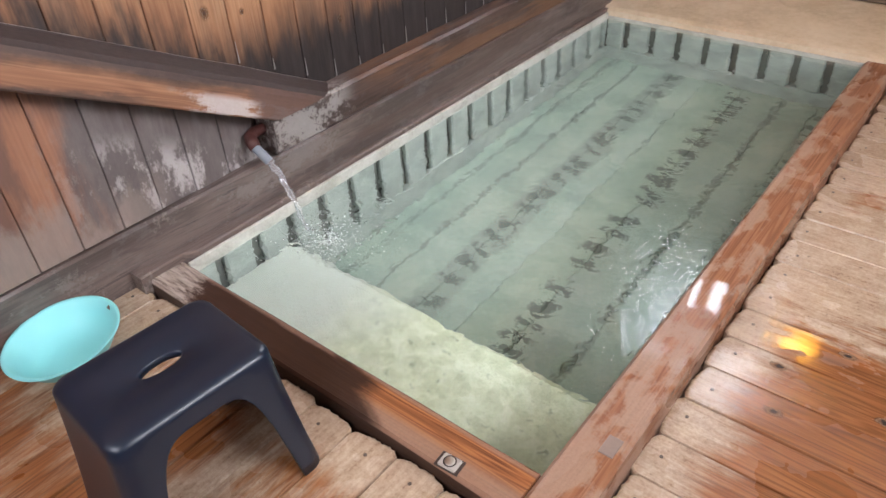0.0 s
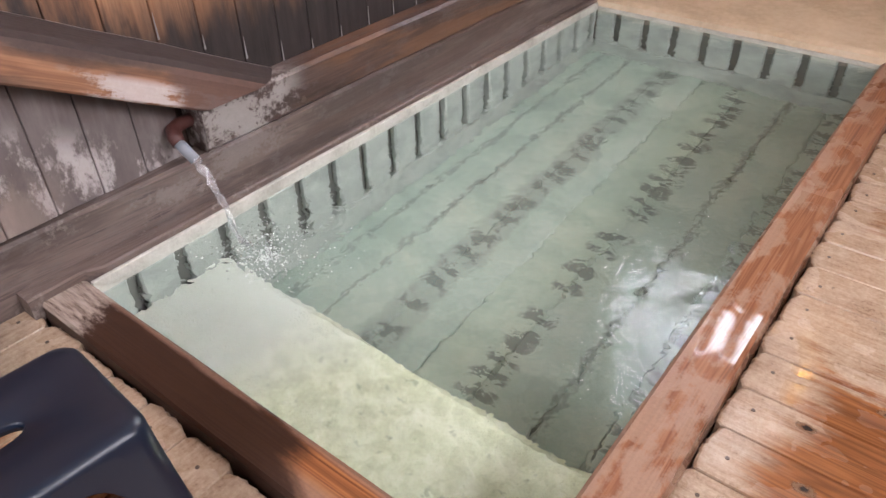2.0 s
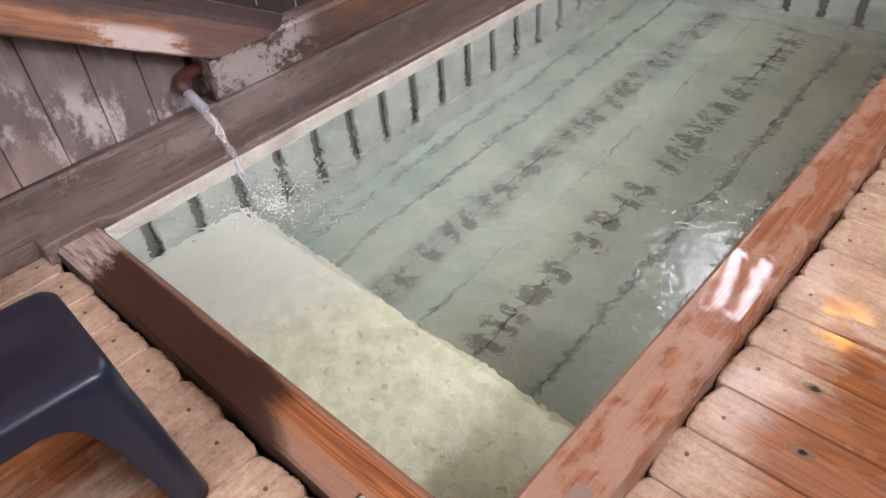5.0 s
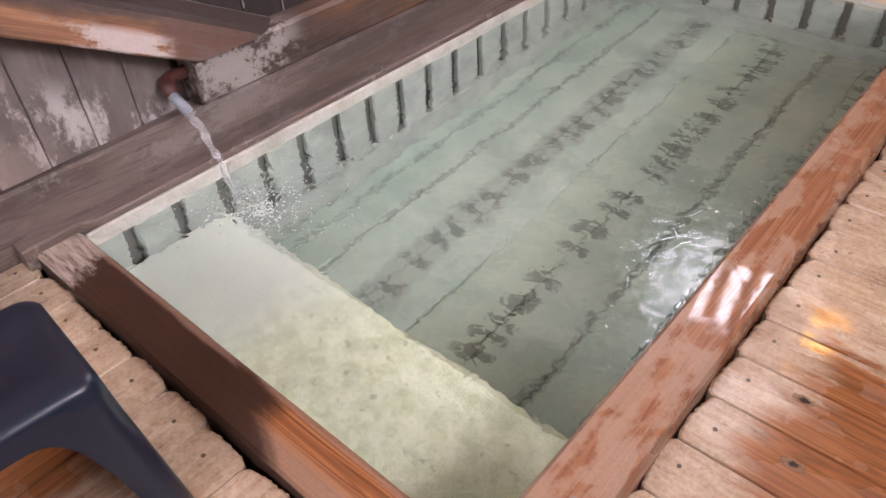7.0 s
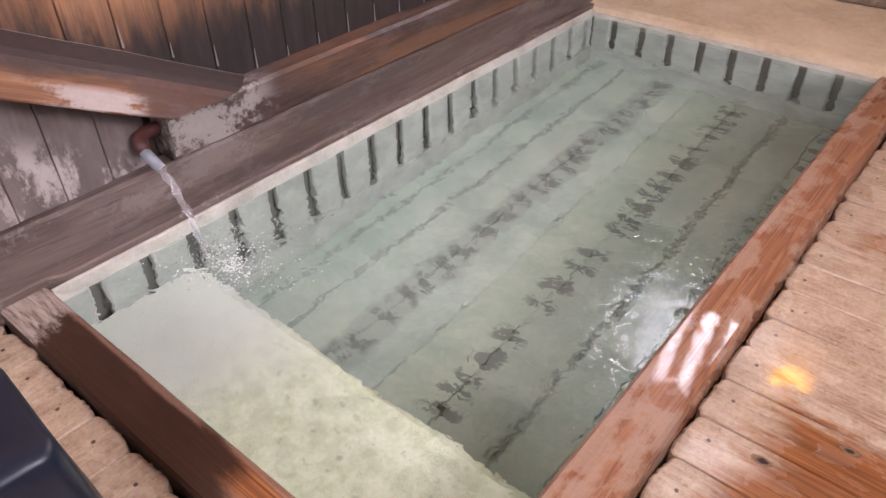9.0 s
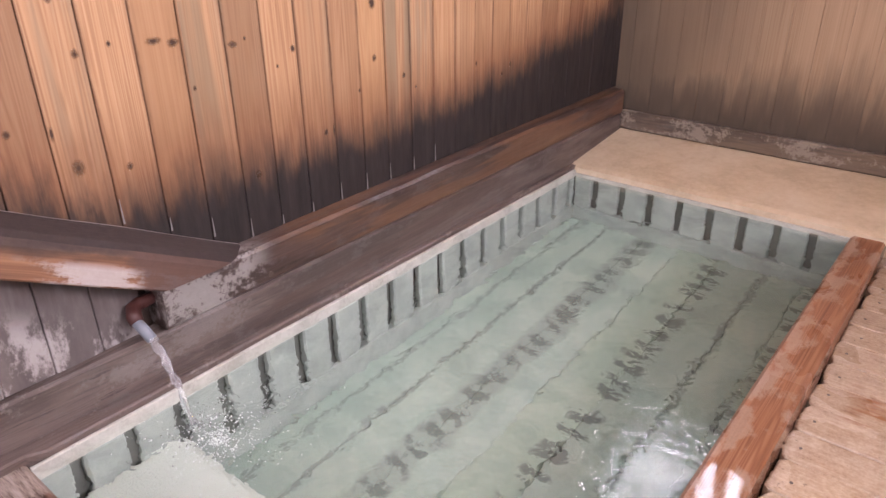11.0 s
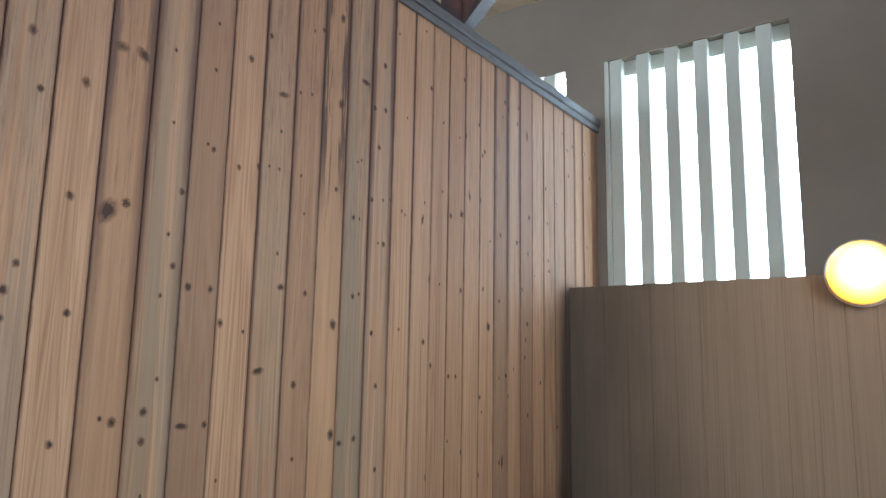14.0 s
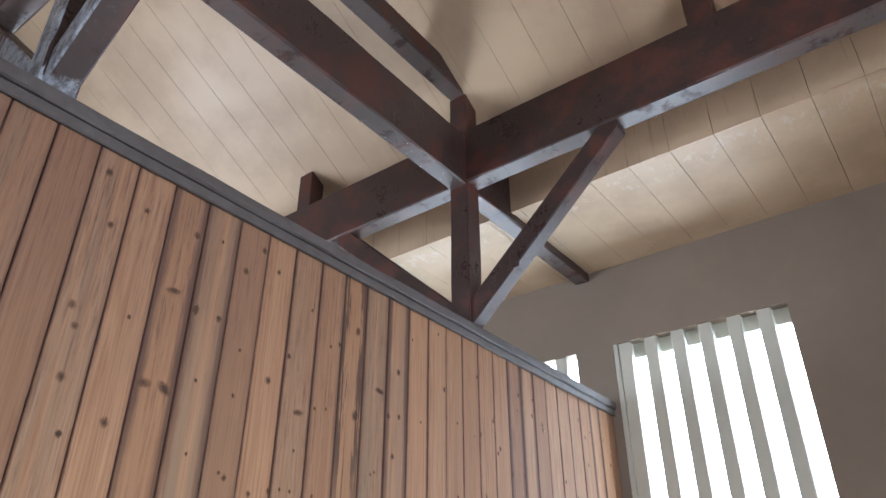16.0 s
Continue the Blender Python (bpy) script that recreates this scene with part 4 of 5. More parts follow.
def side_boards(x0, x1, horizontal, fixed, first, pitch, count, inward):
    """Upright side boards with dark open slots between them, on a backing."""
    for k in range(count):
        a = first + k * pitch + 0.018
        b = a + pitch - 0.034
        a, b = max(a, x0), min(b, x1)
        if b - a < 0.02:
            continue
        if horizontal:
            put("side_board", boxed((a, fixed, -0.42), (b, fixed + 0.03, -0.05), 0.006), POOL_SIDE, pool)
        else:
            put("side_board", boxed((min(fixed, fixed + inward), a, -0.42), (max(fixed, fixed + inward), b, -0.05), 0.006), POOL_SIDE, pool)


side_boards(0.0, PL, False, 0.0, 0.095 - 0.141, 0.141, 19, -0.03)
side_boards(0.0, PL, False, PW, 0.02, 0.141, 19, 0.03)
side_boards(0.0, PW, True, PL, 0.104 - 0.138 * 2, 0.138, 12, 0.03)
bm = boxed((-0.05, -0.06, -0.6), (-0.03, PL + 0.06, -0.05))
box(bm, (PW + 0.031, -0.06, -0.6), (PW + 0.05, PL + 0.06, -0.05))
box(bm, (-0.03, PL + 0.031, -0.6), (PW + 0.03, PL + 0.05, -0.05))
box(bm, (-0.03, -0.05, -0.6), (PW + 0.03, -0.03, -0.05))
put("slot_backing", bm, SLOT, pool)
put("side_panel", rough_beam((-0.03, 0.0, -0.60), (0.001, PL, -0.422), 0.006, 1, 0.08, 0.008), POOL_SIDE, pool)
put("side_panel", rough_beam((PW - 0.001, 0.0, -0.60), (PW + 0.03, PL, -0.422), 0.006, 1, 0.08, 0.008), POOL_SIDE, pool)
put("side_panel", rough_beam((0.002, PL - 0.001, -0.60), (PW - 0.002, PL + 0.03, -0.422), 0.006, 0, 0.08, 0.008), POOL_SIDE, pool)
bm = rough_beam((-0.012, 0.0, -0.05), (0.001, PL, 0.005), 0.003, 1, 0.04, 0.0015)
put("pale_rim", bm, RIM, pool, "pale crusted rim along the water line")
put("pale_rim", boxed((0.0, PL, -0.05), (PW, PL + 0.03, -0.012), 0.002), RIM, pool)
put("near_side", boxed((0.0, -0.028, -0.6), (PW, -0.001, -0.05)), POOL_SIDE, pool)
joints = [0.0, 0.06, 0.20, 0.385, 0.56, 0.74, 0.93, 1.08, 1.20]
for a, b in zip(joints, joints[1:]):
    put("floor_plank", rough_beam((a + 0.001, 0.30, -0.60), (b - 0.001, PL, FLOOR_Z), 0.004, 1, 0.08, 0.002), GREEN_FLOOR if 0.5 < a < 0.7 else POOL_FLOOR, pool)
put("bench", rough_beam((0.0, 0.0, -0.6), (PW, 0.372, -0.25), 0.02, 0, 0.022, 0.016), BENCH, pool, "pale yellow-green submerged bench")

bm = bmesh.new()
bmesh.ops.create_grid(bm, x_segments=2, y_segments=2, size=0.5, matrix=Matrix.LocRotScale((PW / 2, PL / 2, -0.018), None, (PW - 0.002, PL - 0.002, 1)))
water = structure("water", "clear greenish hot spring water with ripples", bm, WATER, "water")
water.visible_shadow = False

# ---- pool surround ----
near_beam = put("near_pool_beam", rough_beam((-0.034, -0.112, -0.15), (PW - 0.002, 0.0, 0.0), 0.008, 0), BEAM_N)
tagged(near_beam, "dark wet wooden pool edge beam", "pool edge")
right_beam = put("right_pool_beam", rough_beam((PW, -0.30, -0.15), (PW + 0.118, 2.62, 0.0), 0.009, 1, 0.06, 0.0012), BEAM_R)
tagged(right_beam, "wet reddish wooden pool edge beam", "pool edge")
bm = rough_beam((-0.098, -0.136, -0.049), (-0.0125, PL + 0.02, 0.021), 0.005, 1, 0.045, 0.0015)
for v in bm.verts:
    # notched round the end of the near beam
    if v.co.y < 0.012 and v.co.x > -0.05:
        v.co.x -= 0.0235
left_beam = put("left_pool_beam", bm, STRIP)
tagged(left_beam, "worn wooden pool edge beam along the partition", "pool edge")

bm = rough_beam((-0.121, SOUTH, -0.12), (-0.037, 3.06, 0.158), 0.008, 1)
for v in bm.verts:
    # the plank is hewn thinner and lower toward its near end
    thin = min(1.0, max(0.0, (0.55 - v.co.y) / 0.70))
    if v.co.x > -0.08:
        v.co.x -= 0.054 * thin
    if v.co.z > 0.1:
        v.co.z -= 0.018 * thin
structure("base_sill", "dark water-worn base plank along the partition", bm, BASE_SILL, "sill")
structure("upper_sill", "dark wooden sill with white crust along the partition", rough_beam((-0.121, 0.408, 0.161), (-0.030, 3.06, 0.286), 0.010, 1), UPPER_SILL, "sill")
ledge = put("ledge", prism([(2.60, -0.14), (2.60, -0.014), (2.545, -0.011), (2.552, 0.012), (2.58, 0.024), (3.085, 0.078), (3.098, 0.078), (3.098, -0.14)], 0, -0.036, 1.9), LEDGE)
tagged(ledge, "smooth cream-coloured ledge at the pool's far end", "ledge", kind="structure")
structure("back_sill", "worn wooden sill at the foot of the far wall", rough_beam((-0.034, 3.062, 0.080), (EAST, 3.118, 0.175), 0.008, 0), BACK_SILL, "sill")

# diagonal brace against the wall, landing on the upper sill
def brace():
    """A square timber with its upper outer corner worn away, cut level where it stands on the sill."""
    d, n = Vector((0, -0.885, 0.466)), Vector((0, 0.466, 0.885))
    foot = Vector((0, 0.409, 0.288))
    bm = bmesh.new()
    rings = []
    section = [(-0.0985, 0.0), (-0.014, 0.0), (-0.008, 0.006), (-0.008, 0.078), (-0.014, 0.094), (-0.030, 0.108), (-0.080, 0.131), (-0.094, 0.134), (-0.0985, 0.134)]
    for k in range(25):
        ring = []
        for x, h in section:
            s0 = -h * 0.885 / 0.466
            s = s0 + (1.9 - s0) * k / 24
            q = foot + d * s + n * h
            w = noise.noise_vector(Vector((s * 5, h * 20, 2.0))) * 0.003
            ring.append(bm.verts.new((x + (w.x if x > -0.09 else 0), q.y + (w.y if k else 0), q.z + (w.z if k else 0))))
        rings.append(ring)
    m = len(section)
    for a, b in zip(rings, rings[1:]):
        for j in range(m):
            bm.faces.new((a[j], a[(j + 1) % m], b[(j + 1) % m], b[j]))
    bm.faces.new(rings[0])
    bm.faces.new(rings[-1][::-1])
    bmesh.ops.recalc_face_normals(bm, faces=bm.faces)
    return bm


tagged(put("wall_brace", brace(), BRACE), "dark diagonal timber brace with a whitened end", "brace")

# ---- pipe and running water ----
pipe = tagged(new("water_spout"), "grey pipe spout with red-brown elbow at the wall", "spout")
put("elbow", tube([(-0.088, 0.415, 0.246), (-0.087, 0.368, 0.244), (-0.076, 0.346, 0.241), (-0.056, 0.336, 0.233), (-0.038, 0.332, 0.221)], [0.017, 0.018, 0.020, 0.020, 0.0175], 16), RED_BROWN, pipe, "red-brown elbow fitting", smooth=True)
put("tube", tube([(-0.040, 0.332, 0.224), (0.0, 0.343, 0.183), (0.001, 0.3434, 0.182), (-0.008, 0.340, 0.194)], [0.0145, 0.0145, 0.011, 0.011], 16), GREY_PVC, pipe, "grey pipe end", smooth=True)
pts, rad = [], []
for k in range(15):
    s = k / 14
    pts.append((-0.004 + 0.135 * s + 0.003 * math.sin(k * 1.9), 0.342 - 0.004 * s + 0.003 * math.cos(k * 1.3), 0.187 - 0.05 * s - 0.155 * s * s))
    rad.append(0.0115 - 0.004 * s + 0.003 * math.sin(k * 2.3))
stream = tagged(put("water_stream", tube(pts, rad, 12), STREAM, smooth=True), "thin clear stream of water falling from the spout", "water stream")
stream.visible_shadow = False

def scatter(places):
    """One mesh of many small balls, each at its own place and radius."""
    bm = bmesh.new()
    bmesh.ops.create_icosphere(bm, subdivisions=1, radius=1)
    ball = [v.co.copy() for v in bm.verts]
    tris = [[v.index for v in f.verts] for f in bm.faces]
    bm.free()
    verts, faces = [], []
    for c, r in places:
        n = len(verts)
        verts += [(c[0] + v.x * r, c[1] + v.y * r, c[2] + v.z * r) for v in ball]
        faces += [[n + i for i in t] for t in tris]
    me = bpy.data.meshes.new("balls")
    me.from_pydata(verts, [], faces)
    return me


rng = random.Random(8)
places = []
for k in range(170):
    a, d = rng.uniform(0, 2 * math.pi), abs(rng.gauss(0, 0.055))
    places.append(((0.145 + d * math.cos(a), 0.345 + d * math.sin(a), -0.018), rng.uniform(0.0012, 0.0035)))
tagged(put("bubbles", scatter(places), STREAM, smooth=True), "small bubbles where the stream meets the pool", "bubbles", kind="stuff")
rng = random.Random(21)
places = []
for k in range(620):
    a, s = rng.uniform(0, 2 * math.pi), rng.random() ** 0.7
    reach = abs(rng.gauss(0, 0.035 + 0.09 * s))
    places.append(((max(0.012, 0.17 + 0.06 * s + reach * math.cos(a)), 0.36 + reach * math.sin(a), -0.024 - 0.13 * (1 - s) * rng.random()), rng.uniform(0.0010, 0.0026)))
tagged(put("plume_bubbles", scatter(places), FOAM, smooth=True), "fine white air bubbles under the falling stream", "bubbles", kind="stuff")

# ---- drain plate in the near beam ----
plate = tagged(new("metal_plate"), "small square worn steel plate set in the beam", "plate")
plate.matrix_basis = pose(1.035, -0.092, 0.0, 0, 0, 4)
put("plate_bed", boxed((-0.029, -0.019, -0.004), (0.029, 0.019, 0.0015), 0.001), GAP, plate, "dark rotted wood round the plate")
put("plate_frame", boxed((-0.022, -0.017, -0.004), (0.022, 0.017, 0.006), 0.003), plain("plate_white", (0.50, 0.46, 0.41), 0.45, 0.3, 60), plate)
put("plate_rim", lathe([(0.0145, 0.0058), (0.0145, 0.0072), (0.0125, 0.0072)], 20), GAP, plate, smooth=True)
put("plate_inset", lathe([(0.0123, 0.0058), (0.0123, 0.0070), (0.010, 0.0084), (0.001, 0.0086)], 20), STEEL, plate, "round steel plug", smooth=True)
put("beam_patch", boxed((1.265, 0.115, -0.004), (1.298, 0.168, 0.0022), 0.001), plain("grey_patch_wood", (0.30, 0.22, 0.18), 0.4, 0.4, 40, 0.4), right_beam, "small greyed wooden patch let into the beam")
bolt = put("bolt", tube([(-0.045, 0.745, 0.190), (-0.0275, 0.745, 0.190)], [0.011, 0.010], 10), NAIL)
tagged(bolt, "rusty dark bolt head in the upper sill", "bolt")

# drops hanging under the roof timbers
rng = random.Random(3)
places = []
for k in range(150):
    if k < 90:
        c = (rng.uniform(-0.25, -0.16), rng.uniform(1.35, 2.0), 3.732)
    else:
        c = (rng.uniform(0.75, 1.6), rng.choice((2.106, 2.20)), 3.752)
    places.append((c, rng.uniform(0.002, 0.0045)))
tagged(put("water_drops", scatter(places), STREAM, smooth=True), "water drops hanging under the roof beams", "water drops", kind="stuff")

# ---- stool ----
def stool():
    """One-piece bath stool: rounded seat with a grip hole, sides that flare to the floor, arches cut in the long sides."""
    bm = bmesh.new()
    L, B, H, T, rc = 0.162, 0.124, 0.352, 0.0075, 0.032
    per = []
    nl, ns, nc = 30, 10, 6
    straight = lambda a, b, n: [a + (b - a) * i / n for i in range(n)]
    for y in straight(-1, 1, nl):
        per.append((1, y, 0.0, "long"))
    for i in range(nc):
        per.append((1, 1, 90 * i / nc, "corner"))
    for x in straight(1, -1, ns):
        per.append((x, 1, 0.0, "short"))
    for i in range(nc):
        per.append((-1, 1, 90 + 90 * i / nc, "corner"))
    for y in straight(1, -1, nl):
        per.append((-1, y, 0.0, "long"))
    for i in range(nc):
        per.append((-1, -1, 180 + 90 * i / nc, "corner"))
    for x in straight(-1, 1, ns):
        per.append((x, -1, 0.0, "short"))
    for i in range(nc):
        per.append((1, -1, 270 + 90 * i / nc, "corner"))
    n = len(per)

    def point(u, z, inset):
        x, y, a, kind = u
        d = max(0.0, H - z)
        f = 0.075 * d + 0.03 * d * d / H
        edge = 0.016 * max(0.0, 1 - d / 0.014) ** 2
        b, l, r = B + 0.8 * f - edge - inset, L + f - edge - inset, max(0.004, rc - inset)
        if kind == "corner":
            return (x * (b - r) + r * math.cos(radians(a)), y * (l - r) + r * math.sin(radians(a)), z)
        if kind == "long":
            return (x * b, y * (l - r), z)
        return (x * (b - r), y * l, z)

    def low(u):
        if u[3] != "long":
            return 0.0
        q = abs(u[1]) * (L - rc) / 0.112
        return 0.300 * (1 - q ** 5) ** 0.5 if q < 1 else 0.0

    m = 12
    depth = [0, 0.003, 0.007, 0.014]
    outer, inner = [], []
    for u in per:
        z1 = low(u)
        zs = [H - d for d in depth] + [H - 0.014 - (H - 0.014 - z1) * i / m for i in range(1, m + 1)]
        outer.append([bm.verts.new(point(u, z, 0)) for z in zs])
        zi = [min(z, H - T) for z in zs]
        inner.append([bm.verts.new(point(u, z, T)) for z in zi[3:]])
    for k in range(n):
        j = (k + 1) % n
        for i in range(len(outer[0]) - 1):
            bm.faces.new((outer[k][i], outer[j][i], outer[j][i + 1], outer[k][i + 1]))
        for i in range(len(inner[0]) - 1):
            bm.faces.new((inner[j][i], inner[k][i], inner[k][i + 1], inner[j][i + 1]))
        bm.faces.new((outer[k][-1], outer[j][-1], inner[j][-1], inner[k][-1]))
    hole = []
    for zz, g in ((H - 0.0005, 1.12), (H - 0.004, 1.0), (H - 0.016, 1.0)):
        ring = []
        for k in range(n):
            a = math.atan2(outer[k][0].co.y / L, outer[k][0].co.x / B)
            ring.append(bm.verts.new((0.018 * g * math.cos(a), 0.042 * g * math.sin(a), zz)))
        hole.append(ring)
    for k in range(n):
        j = (k + 1) % n
        bm.faces.new((outer[j][0], outer[k][0], hole[0][k], hole[0][j]))
        bm.faces.new((hole[0][j], hole[0][k], hole[1][k], hole[1][j]))
        bm.faces.new((hole[1][j], hole[1][k], hole[2][k], hole[2][j]))
        bm.faces.new((inner[k][0], inner[j][0], hole[2][j], hole[2][k]))
    bmesh.ops.recalc_face_normals(bm, faces=bm.faces)
    return bm


st = put("bath_stool", stool(), NAVY, m=pose(0.628, -0.414, NEAR_Z + 0.001, 0, 0, -4), smooth=True)
tagged(st, "dark navy blue plastic bath stool on the wet deck", "stool")

# ---- wash bowl ----
R = 0.135
bowl = [(0.0, 0.0), (0.062, 0.0), (0.075, 0.004), (0.098, 0.03), (0.118, 0.066), (0.129, 0.092), (0.137, 0.096), (0.138, 0.099), (0.134, 0.101), (0.127, 0.097), (0.114, 0.066), (0.094, 0.032), (0.072, 0.010), (0.055, 0.006), (0.0, 0.006)]
bowl = [(r * 1.05, z * 0.80) for r, z in bowl]
bm = bmesh.new()
sides = 48
rings = [[bm.verts.new((max(r, 0.002) * math.cos(a), max(r, 0.002) * math.sin(a), z)) for a in (2 * math.pi * k / sides for k in range(sides))] for r, z in bowl]
for a, b in zip(rings, rings[1:]):
    for k in range(sides):
        bm.faces.new((a[k], a[(k + 1) % sides], b[(k + 1) % sides], b[k]))
bm.faces.new(rings[0][::-1])
bm.faces.new(rings[-1])
bmesh.ops.recalc_face_normals(bm, faces=bm.faces)
wash = tagged(put("wash_bowl", bm, AQUA, m=pose(0.050, -0.395, NEAR_Z + 0.012, 5.4, -1.7, 0), smooth=True), "pale turquoise plastic wash bowl leaning on the sill", "bowl")
put("hang_hole", tube([(0.006, 0.1255, 0.0695), (0.006, 0.1405, 0.0735)], [0.0055, 0.0055], 10), NAIL, wash, "small dark hanging hole")

def knot_mesh():
    """A slightly domed disc that lies on a board facing +x; each knot is scaled to its own size."""
    bm = bmesh.new()
    mid = bm.verts.new((0.0009, 0, 0))
    ring = [bm.verts.new((0.0005, math.cos(t), math.sin(t))) for t in (2 * math.pi * k / 16 for k in range(16))]
    for k in range(16):
        bm.faces.new((mid, ring[k], ring[(k + 1) % 16]))
    return mesh_of(bm, "knot")


KNOT_DISC, DECK_DISC = knot_mesh(), knot_mesh()


def sized(m, a, b):
    return m @ Matrix.Diagonal((1, a, b, 1))



# ---- deck planks ----
deck_e = structure("deck_east", "joists under the wet wooden deck", boxed((PW + 0.14, SOUTH, -0.20), (EAST, FAR_Y - 0.04, -0.125)), GAP, "floor")
deck_n = structure("deck_near", "joists under the near wooden deck", boxed((-0.13, SOUTH, -0.20), (PW + 0.118, -0.14, -0.095)), GAP, "floor")


def plank(width, length, seed):
    """A deck plank along +x from a worn, rounded end at x = 0; its top is at z = 0."""
    rng = random.Random(seed)
    bm = bmesh.new()
    h = width / 2 - 0.0012
    ends = []
    skew = rng.uniform(-0.006, 0.006)
    sharp = rng.choice((4, 6, 9))
    for k in range(19):
        v = -1 + 2 * k / 18
        ends.append((0.013 * abs(v) ** sharp + skew * v + rng.uniform(-0.0028, 0.0028), v * h))
    outline = ends + [(length, h), (length, -h)]
    top, mid, low = [], [], []
    for x, y in outline:
        top.append(bm.verts.new((x + (0.005 if x < 0.1 else 0), y * (1 - 0.0018 / h), 0)))
        mid.append(bm.verts.new((x, y, -0.003)))
        low.append(bm.verts.new((x, y, -0.040)))
    n = len(outline)
    bm.faces.new(top)
    for a, b in ((top, mid), (mid, low)):
        for i in range(n):
            bm.faces.new((a[i], b[i], b[(i + 1) % n], a[(i + 1) % n]))
    bmesh.ops.recalc_face_normals(bm, faces=bm.faces)
    return bm


deck_knots = [(1.510, 0.509), (1.473, 0.689), (1.598, 0.801), (1.72, 0.62), (1.66, 1.30), (1.80, 1.02)]
nail_mesh = mesh_of(tube([(0, 0, -0.004), (0, 0, 0.0010)], [0.0048, 0.0044], 10), "nail")
y = 0.173 - 0.1305 * 20
k = 0
while y < 3.0:
    rng = random.Random(k + 11)
    w = 0.1305
    p = put("plank", plank(w, EAST - PW - 0.16, k), DECK_X, deck_e, m=pose(PW + 0.121 + rng.uniform(-0.006, 0.008), y + w / 2, DECK_Z + rng.uniform(-0.003, 0.002)))
    for kx, ky in deck_knots:
        if y < ky <= y + w:
            put("knot", DECK_DISC, DECK_KNOT, p, m=sized(pose(kx - p.location.x, min(max(ky - y - w / 2, -0.03), 0.03), 0.0, 0, -90, 0), 0.020, 0.034))
    put("nail", nail_mesh, NAIL, p, m=pose(0.045 + rng.uniform(-0.008, 0.008), rng.uniform(-0.015, 0.015), 0))
    y += w
    k += 1
x = -0.130
while x < PW + 0.10:
    rng = random.Random(k + 31)
    w = min(0.1305, PW + 0.119 - x)
    p = put("plank", plank(w, -0.10 - SOUTH - 0.03, k), DECK_Y, deck_n, m=pose(x + w / 2, -0.117 + rng.uniform(-0.006, 0.006), NEAR_Z + rng.uniform(-0.003, 0.002), 0, 0, -90))
    put("nail", nail_mesh, NAIL, p, m=pose(0.045, rng.uniform(-0.015, 0.015), 0))
    x += w
    k += 1

# ---- wall boards ----
def lining(width, height, gap=0.0011, c=0.0026):
    """An upright lining board, 2 cm thick, with chamfered long edges; its face looks along +x."""
    h = width / 2 - gap
    return mesh_of(prism([(-0.02, -h), (-c, -h), (0, -h + c), (0, h - c), (-c, h), (-0.02, h)], 2, 0, height), "board")


PITCH = 0.1205
# joints between the boards where the camera sees them well; the rest follow at the usual width
seams = [0.262, 0.381, 0.502, 0.6235, 0.748, 0.865, 0.986, 1.111, 1.232, 1.350, 1.475, 1.597, 1.7235, 1.847, 1.961, 2.081, 2.203, 2.325, 2.444, 2.564]
while seams[-1] < 3.49:
    seams.append(min(seams[-1] + 0.1215, 3.495))
while seams[0] > SOUTH + 0.1:
    seams.insert(0, seams[0] - PITCH)
# knots: places along the wall and heights, by size
pin_knots_low = [(0.56, 1.3), (0.9, 1.12), (1.17, 1.15), (1.2, 0.92), (0.68, 1.11), (0.67, 1.07), (2.23, 1.24), (1.98, 1.14), (2.25, 0.81), (0.44, 0.89), (0.81, 0.85),
    (0.91, 0.76), (0.64, 0.75), (1.23, 0.63), (1.5, 0.59), (2.03, 0.54)]
pin_knots_middle = [(0.7, 1.76), (0.69, 1.6), (0.8, 2.03), (1.02, 2.02), (1.06, 2.02), (1.15, 2.02), (1.17, 1.9), (1.07, 1.76), (0.96, 1.52), (0.7, 1.39), (1.55, 2.02),
    (1.59, 2.03), (1.66, 2.0), (1.68, 1.99), (1.43, 1.93), (1.53, 1.86), (2.29, 1.98), (1.91, 1.75), (1.44, 1.67), (2.71, 1.87), (1.66, 1.56), (2.5, 1.42), (2.37, 1.38)]
pin_knots_high = [(0.69, 2.06), (1.06, 2.14), (1.18, 2.3), (1.41, 2.13), (1.43, 2.14), (1.68, 2.37), (1.92, 2.42), (2.04, 2.39), (2.4, 2.59), (1.8, 2.06), (1.92, 2.13),
    (0.45, 2.37), (0.69, 2.71), (0.68, 2.26), (0.81, 2.39), (0.81, 2.25), (1.08, 2.62), (1.13, 2.29), (1.18, 2.52), (1.79, 2.77), (1.62, 2.69)]
round_knots_low = [(0.45, 1.25), (0.67, 1.31), (0.67, 1.24), (0.59, 1.29), (0.85, 1.27), (0.71, 1.03), (0.33, 1.0), (1.44, 1.19), (2.08, 1.09), (1.55, 1.08),
    (1.84, 1.02), (0.36, 0.88), (0.97, 0.8), (0.18, 0.74), (0.43, 0.6), (0.8, 0.47), (1.07, 0.53), (1.3, 0.72), (1.44, 0.64), (1.85, 0.61), (2.09, 0.57)]
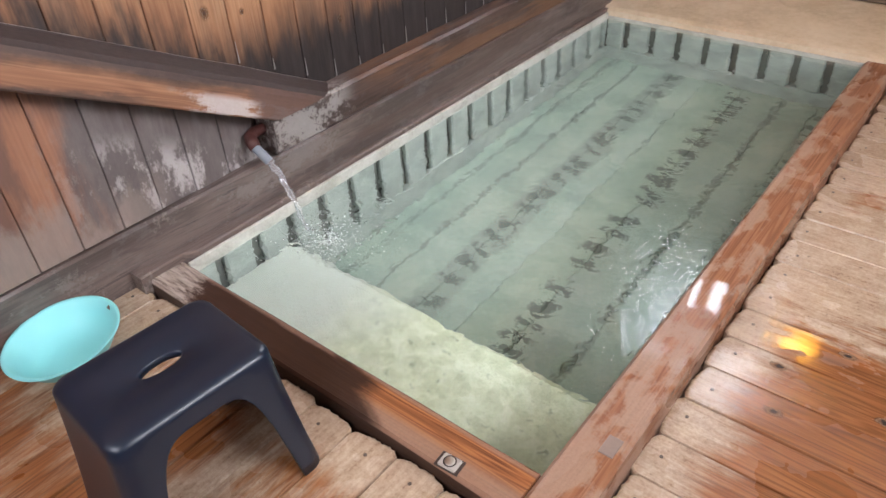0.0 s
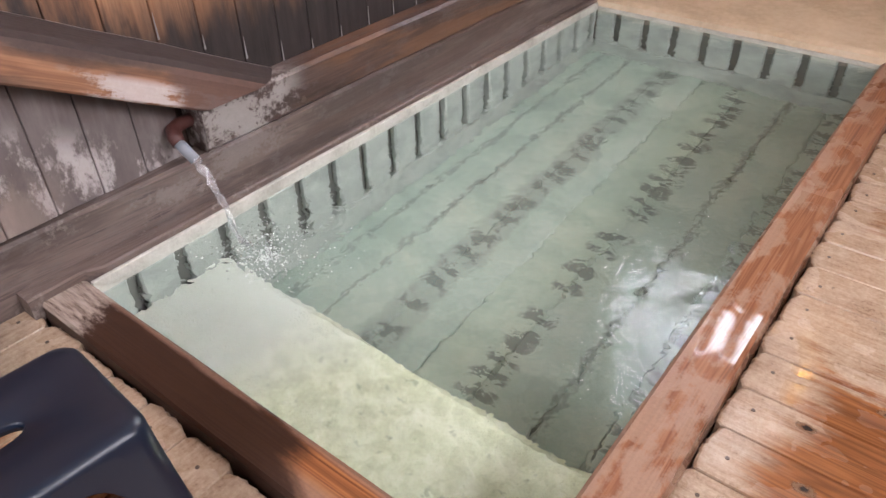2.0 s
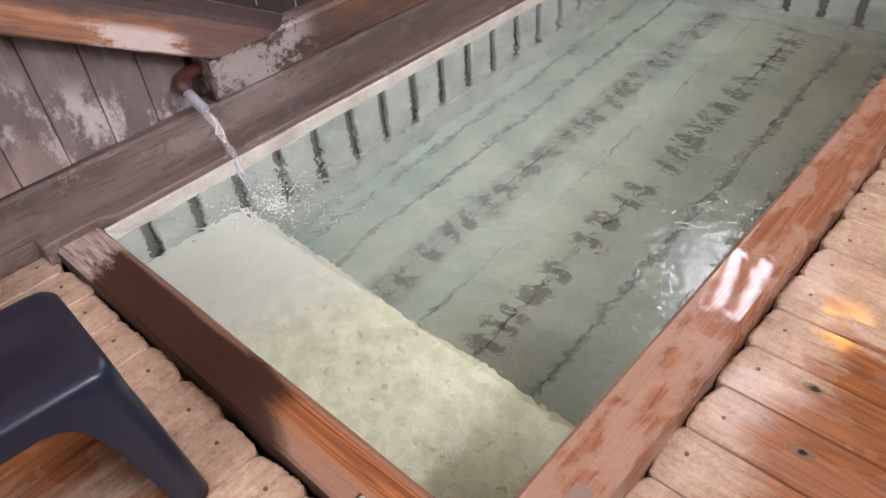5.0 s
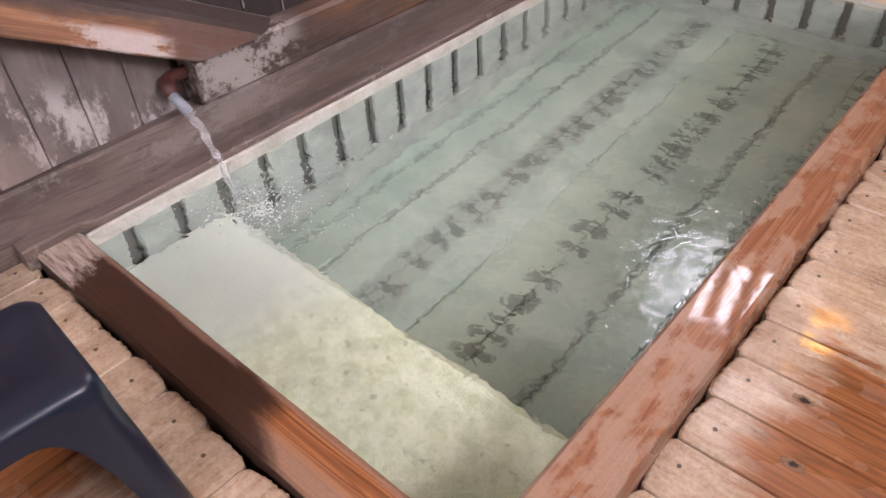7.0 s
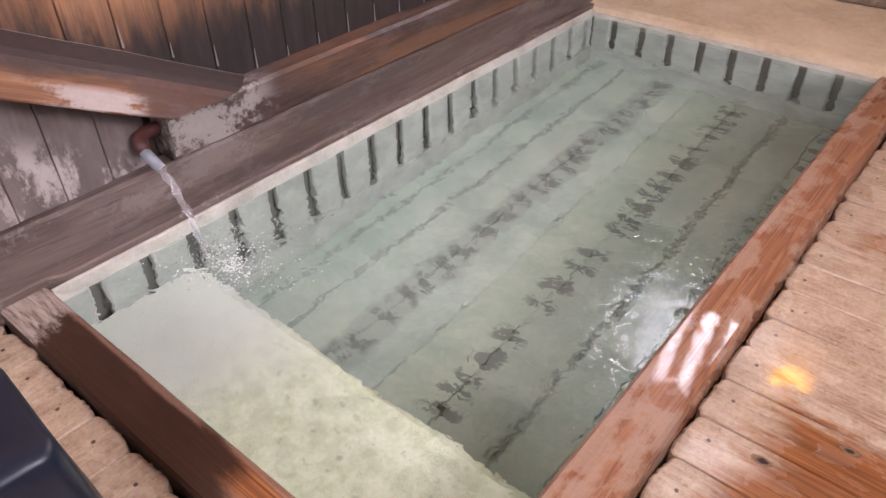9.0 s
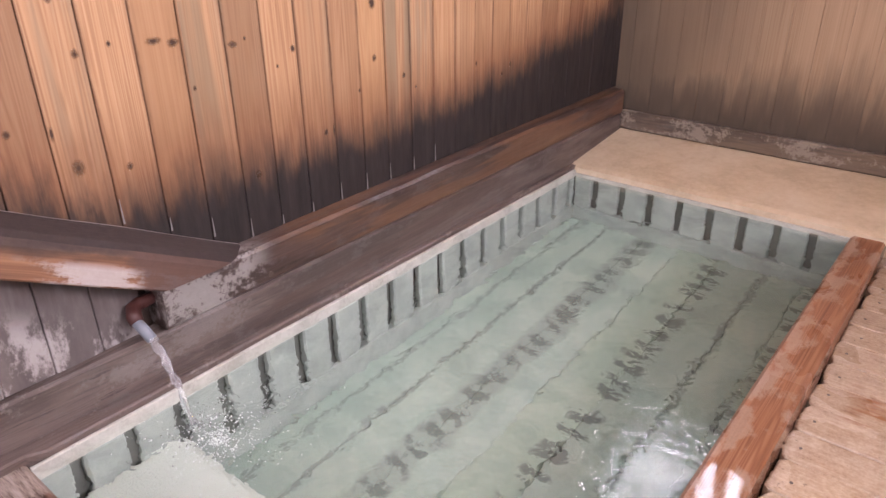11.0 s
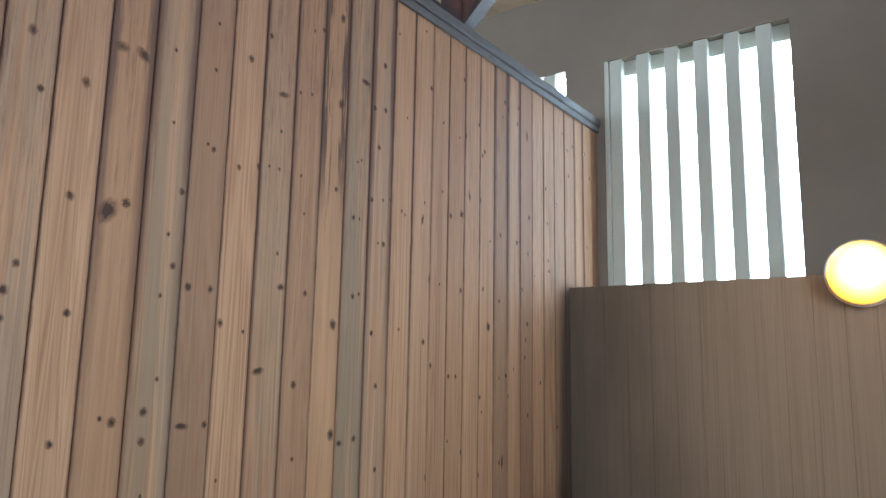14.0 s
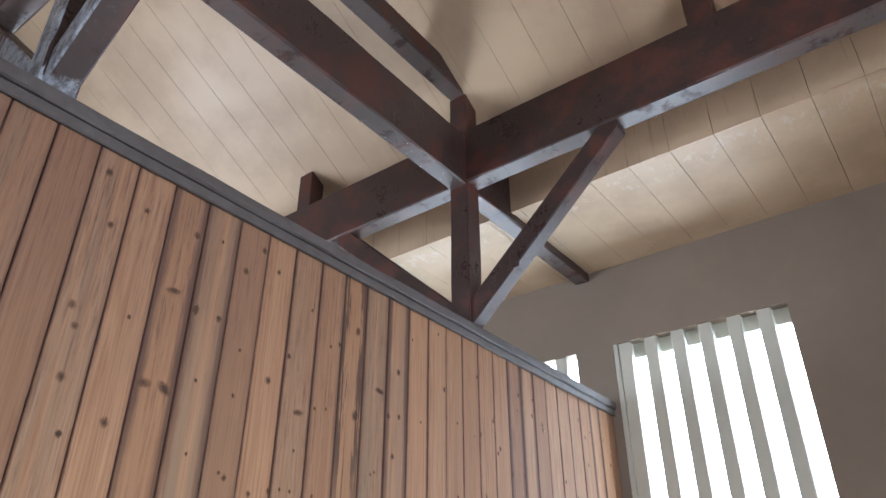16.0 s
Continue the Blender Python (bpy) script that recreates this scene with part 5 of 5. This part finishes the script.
round_knots_middle = [(0.34, 1.64), (0.32, 1.58), (0.32, 1.52), (0.44, 1.81), (0.46, 1.54), (0.58, 1.82), (0.73, 1.88), (0.72, 1.68), (0.77, 1.63), (0.84, 1.63),
    (0.82, 2.02), (0.91, 1.99), (0.98, 2.01), (1.31, 2.01), (1.19, 1.65), (0.88, 1.54), (1.16, 1.37), (1.49, 2.01), (1.98, 2.04), (1.4, 1.93), (1.56, 1.86),
    (2.38, 2.02), (2.53, 2.01), (2.06, 1.74), (1.41, 1.66), (2.86, 1.91), (2.37, 1.72), (1.51, 1.54), (1.81, 1.52), (2.63, 1.63), (1.86, 1.43), (1.98, 1.39),
    (2.03, 1.39), (1.54, 1.36), (2.43, 1.39), (0.35, 2.04)]
round_knots_high = [(1.55, 2.36), (1.52, 2.21), (2.09, 2.41), (2.19, 2.49), (2.24, 2.38), (2.65, 2.15), (0.3, 2.75), (0.34, 2.6), (0.3, 2.35), (0.43, 2.69), (0.32, 2.3),
    (0.6, 2.69), (0.72, 2.46), (0.85, 2.75), (0.79, 2.65), (0.92, 2.7), (0.32, 2.17), (0.45, 2.09), (0.93, 2.33), (1.0, 2.43), (1.54, 2.53), (1.83, 2.54), (2.07, 2.66)]
large_knots = [(1.3, 0.89), (1.33, 1.21), (1.32, 1.56), (1.32, 2.31), (2.06, 2.06), (1.84, 1.76), (2.28, 1.6), (0.64, 2.46), (1.31, 2.62), (0.27, 0.72), (0.31, 0.63),
    (1.11, 0.53)]
broad_knots = [(1.06, 2.26), (1.09, 1.66), (1.02, 1.41), (0.78, 1.27), (1.49, 2.35), (1.37, 1.18), (0.56, 2.49), (1.22, 2.54), (1.44, 2.43), (0.55, 0.88), (0.6, 0.87),
    (0.77, 0.84)]
long_knots = [(2.63, 2.56), (1.79, 1.99), (2.12, 2.15), (2.4, 1.02)]
knots = []
for places, a, c in ((pin_knots_low + pin_knots_middle + pin_knots_high, 0.0075, 0.0095), (round_knots_low + round_knots_middle + round_knots_high, 0.0135, 0.016),
                     (large_knots, 0.020, 0.027), (broad_knots, 0.028, 0.0135), (long_knots, 0.011, 0.036)):
    for i, (ky, kz) in enumerate(places):
        g = 0.85 + 0.3 * random.Random(i + int(ky * 100)).random()
        knots.append((ky, kz, a * g, c * g, random.Random(i).uniform(-14, 14)))
# broad dark knots that lean, each with a smaller one beside it
knots += [(0.531, 2.213, 0.036, 0.019, 4), (0.590, 2.212, 0.030, 0.019, -38), (0.533, 1.793, 0.030, 0.046, -28), (0.577, 1.818, 0.016, 0.016, 0)]
rng = random.Random(5)
for k in range(40):
    knots.append((rng.uniform(2.2, 3.4), rng.uniform(0.9, 2.75), 0.010, 0.016, 0))

for k, (y0, y1) in enumerate(zip(seams, seams[1:])):
    yc = (y0 + y1) / 2
    z0 = 0.148 if y1 < 0.40 else 0.288
    dx = random.Random(k).uniform(-0.0015, 0.001)
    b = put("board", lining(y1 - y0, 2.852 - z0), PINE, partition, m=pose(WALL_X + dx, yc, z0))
    if 0.3 < y0 < 1.6:
        top = 0.025 + 0.04 * random.Random(k + 3).random()
        streak = prism([(-0.0022, 0.0), (0.003, 0.0), (0.0016, top * 0.6), (0.0004, top * 1.3), (-0.0007, top * 1.1), (-0.0017, top * 0.4)], 0, 0.0003, 0.0016)
        put("lime_streak", streak, LIME, b, "white lime streak at the foot of a joint", m=pose(0, y0 - yc + 0.004, max(0.0, 0.66 - 0.52 * y0 - z0) if y0 < 0.66 else 0.0))
    for ky, kz, a, c, lean in knots:
        if y0 < ky <= y1:
            ky = min(max(ky, y0 + 0.008), y1 - 0.008)
            room = min(ky - y0, y1 - ky) - 0.0015
            a = min(a, max(room, 0.006))
            put("knot", KNOT_DISC, KNOT, b, m=sized(pose(0, ky - yc, kz - z0, lean if room > 0.02 else 0), a, c))
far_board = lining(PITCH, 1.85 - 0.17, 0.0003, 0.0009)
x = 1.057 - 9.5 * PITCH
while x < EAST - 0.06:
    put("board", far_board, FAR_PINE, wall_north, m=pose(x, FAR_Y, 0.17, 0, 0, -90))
    x += PITCH
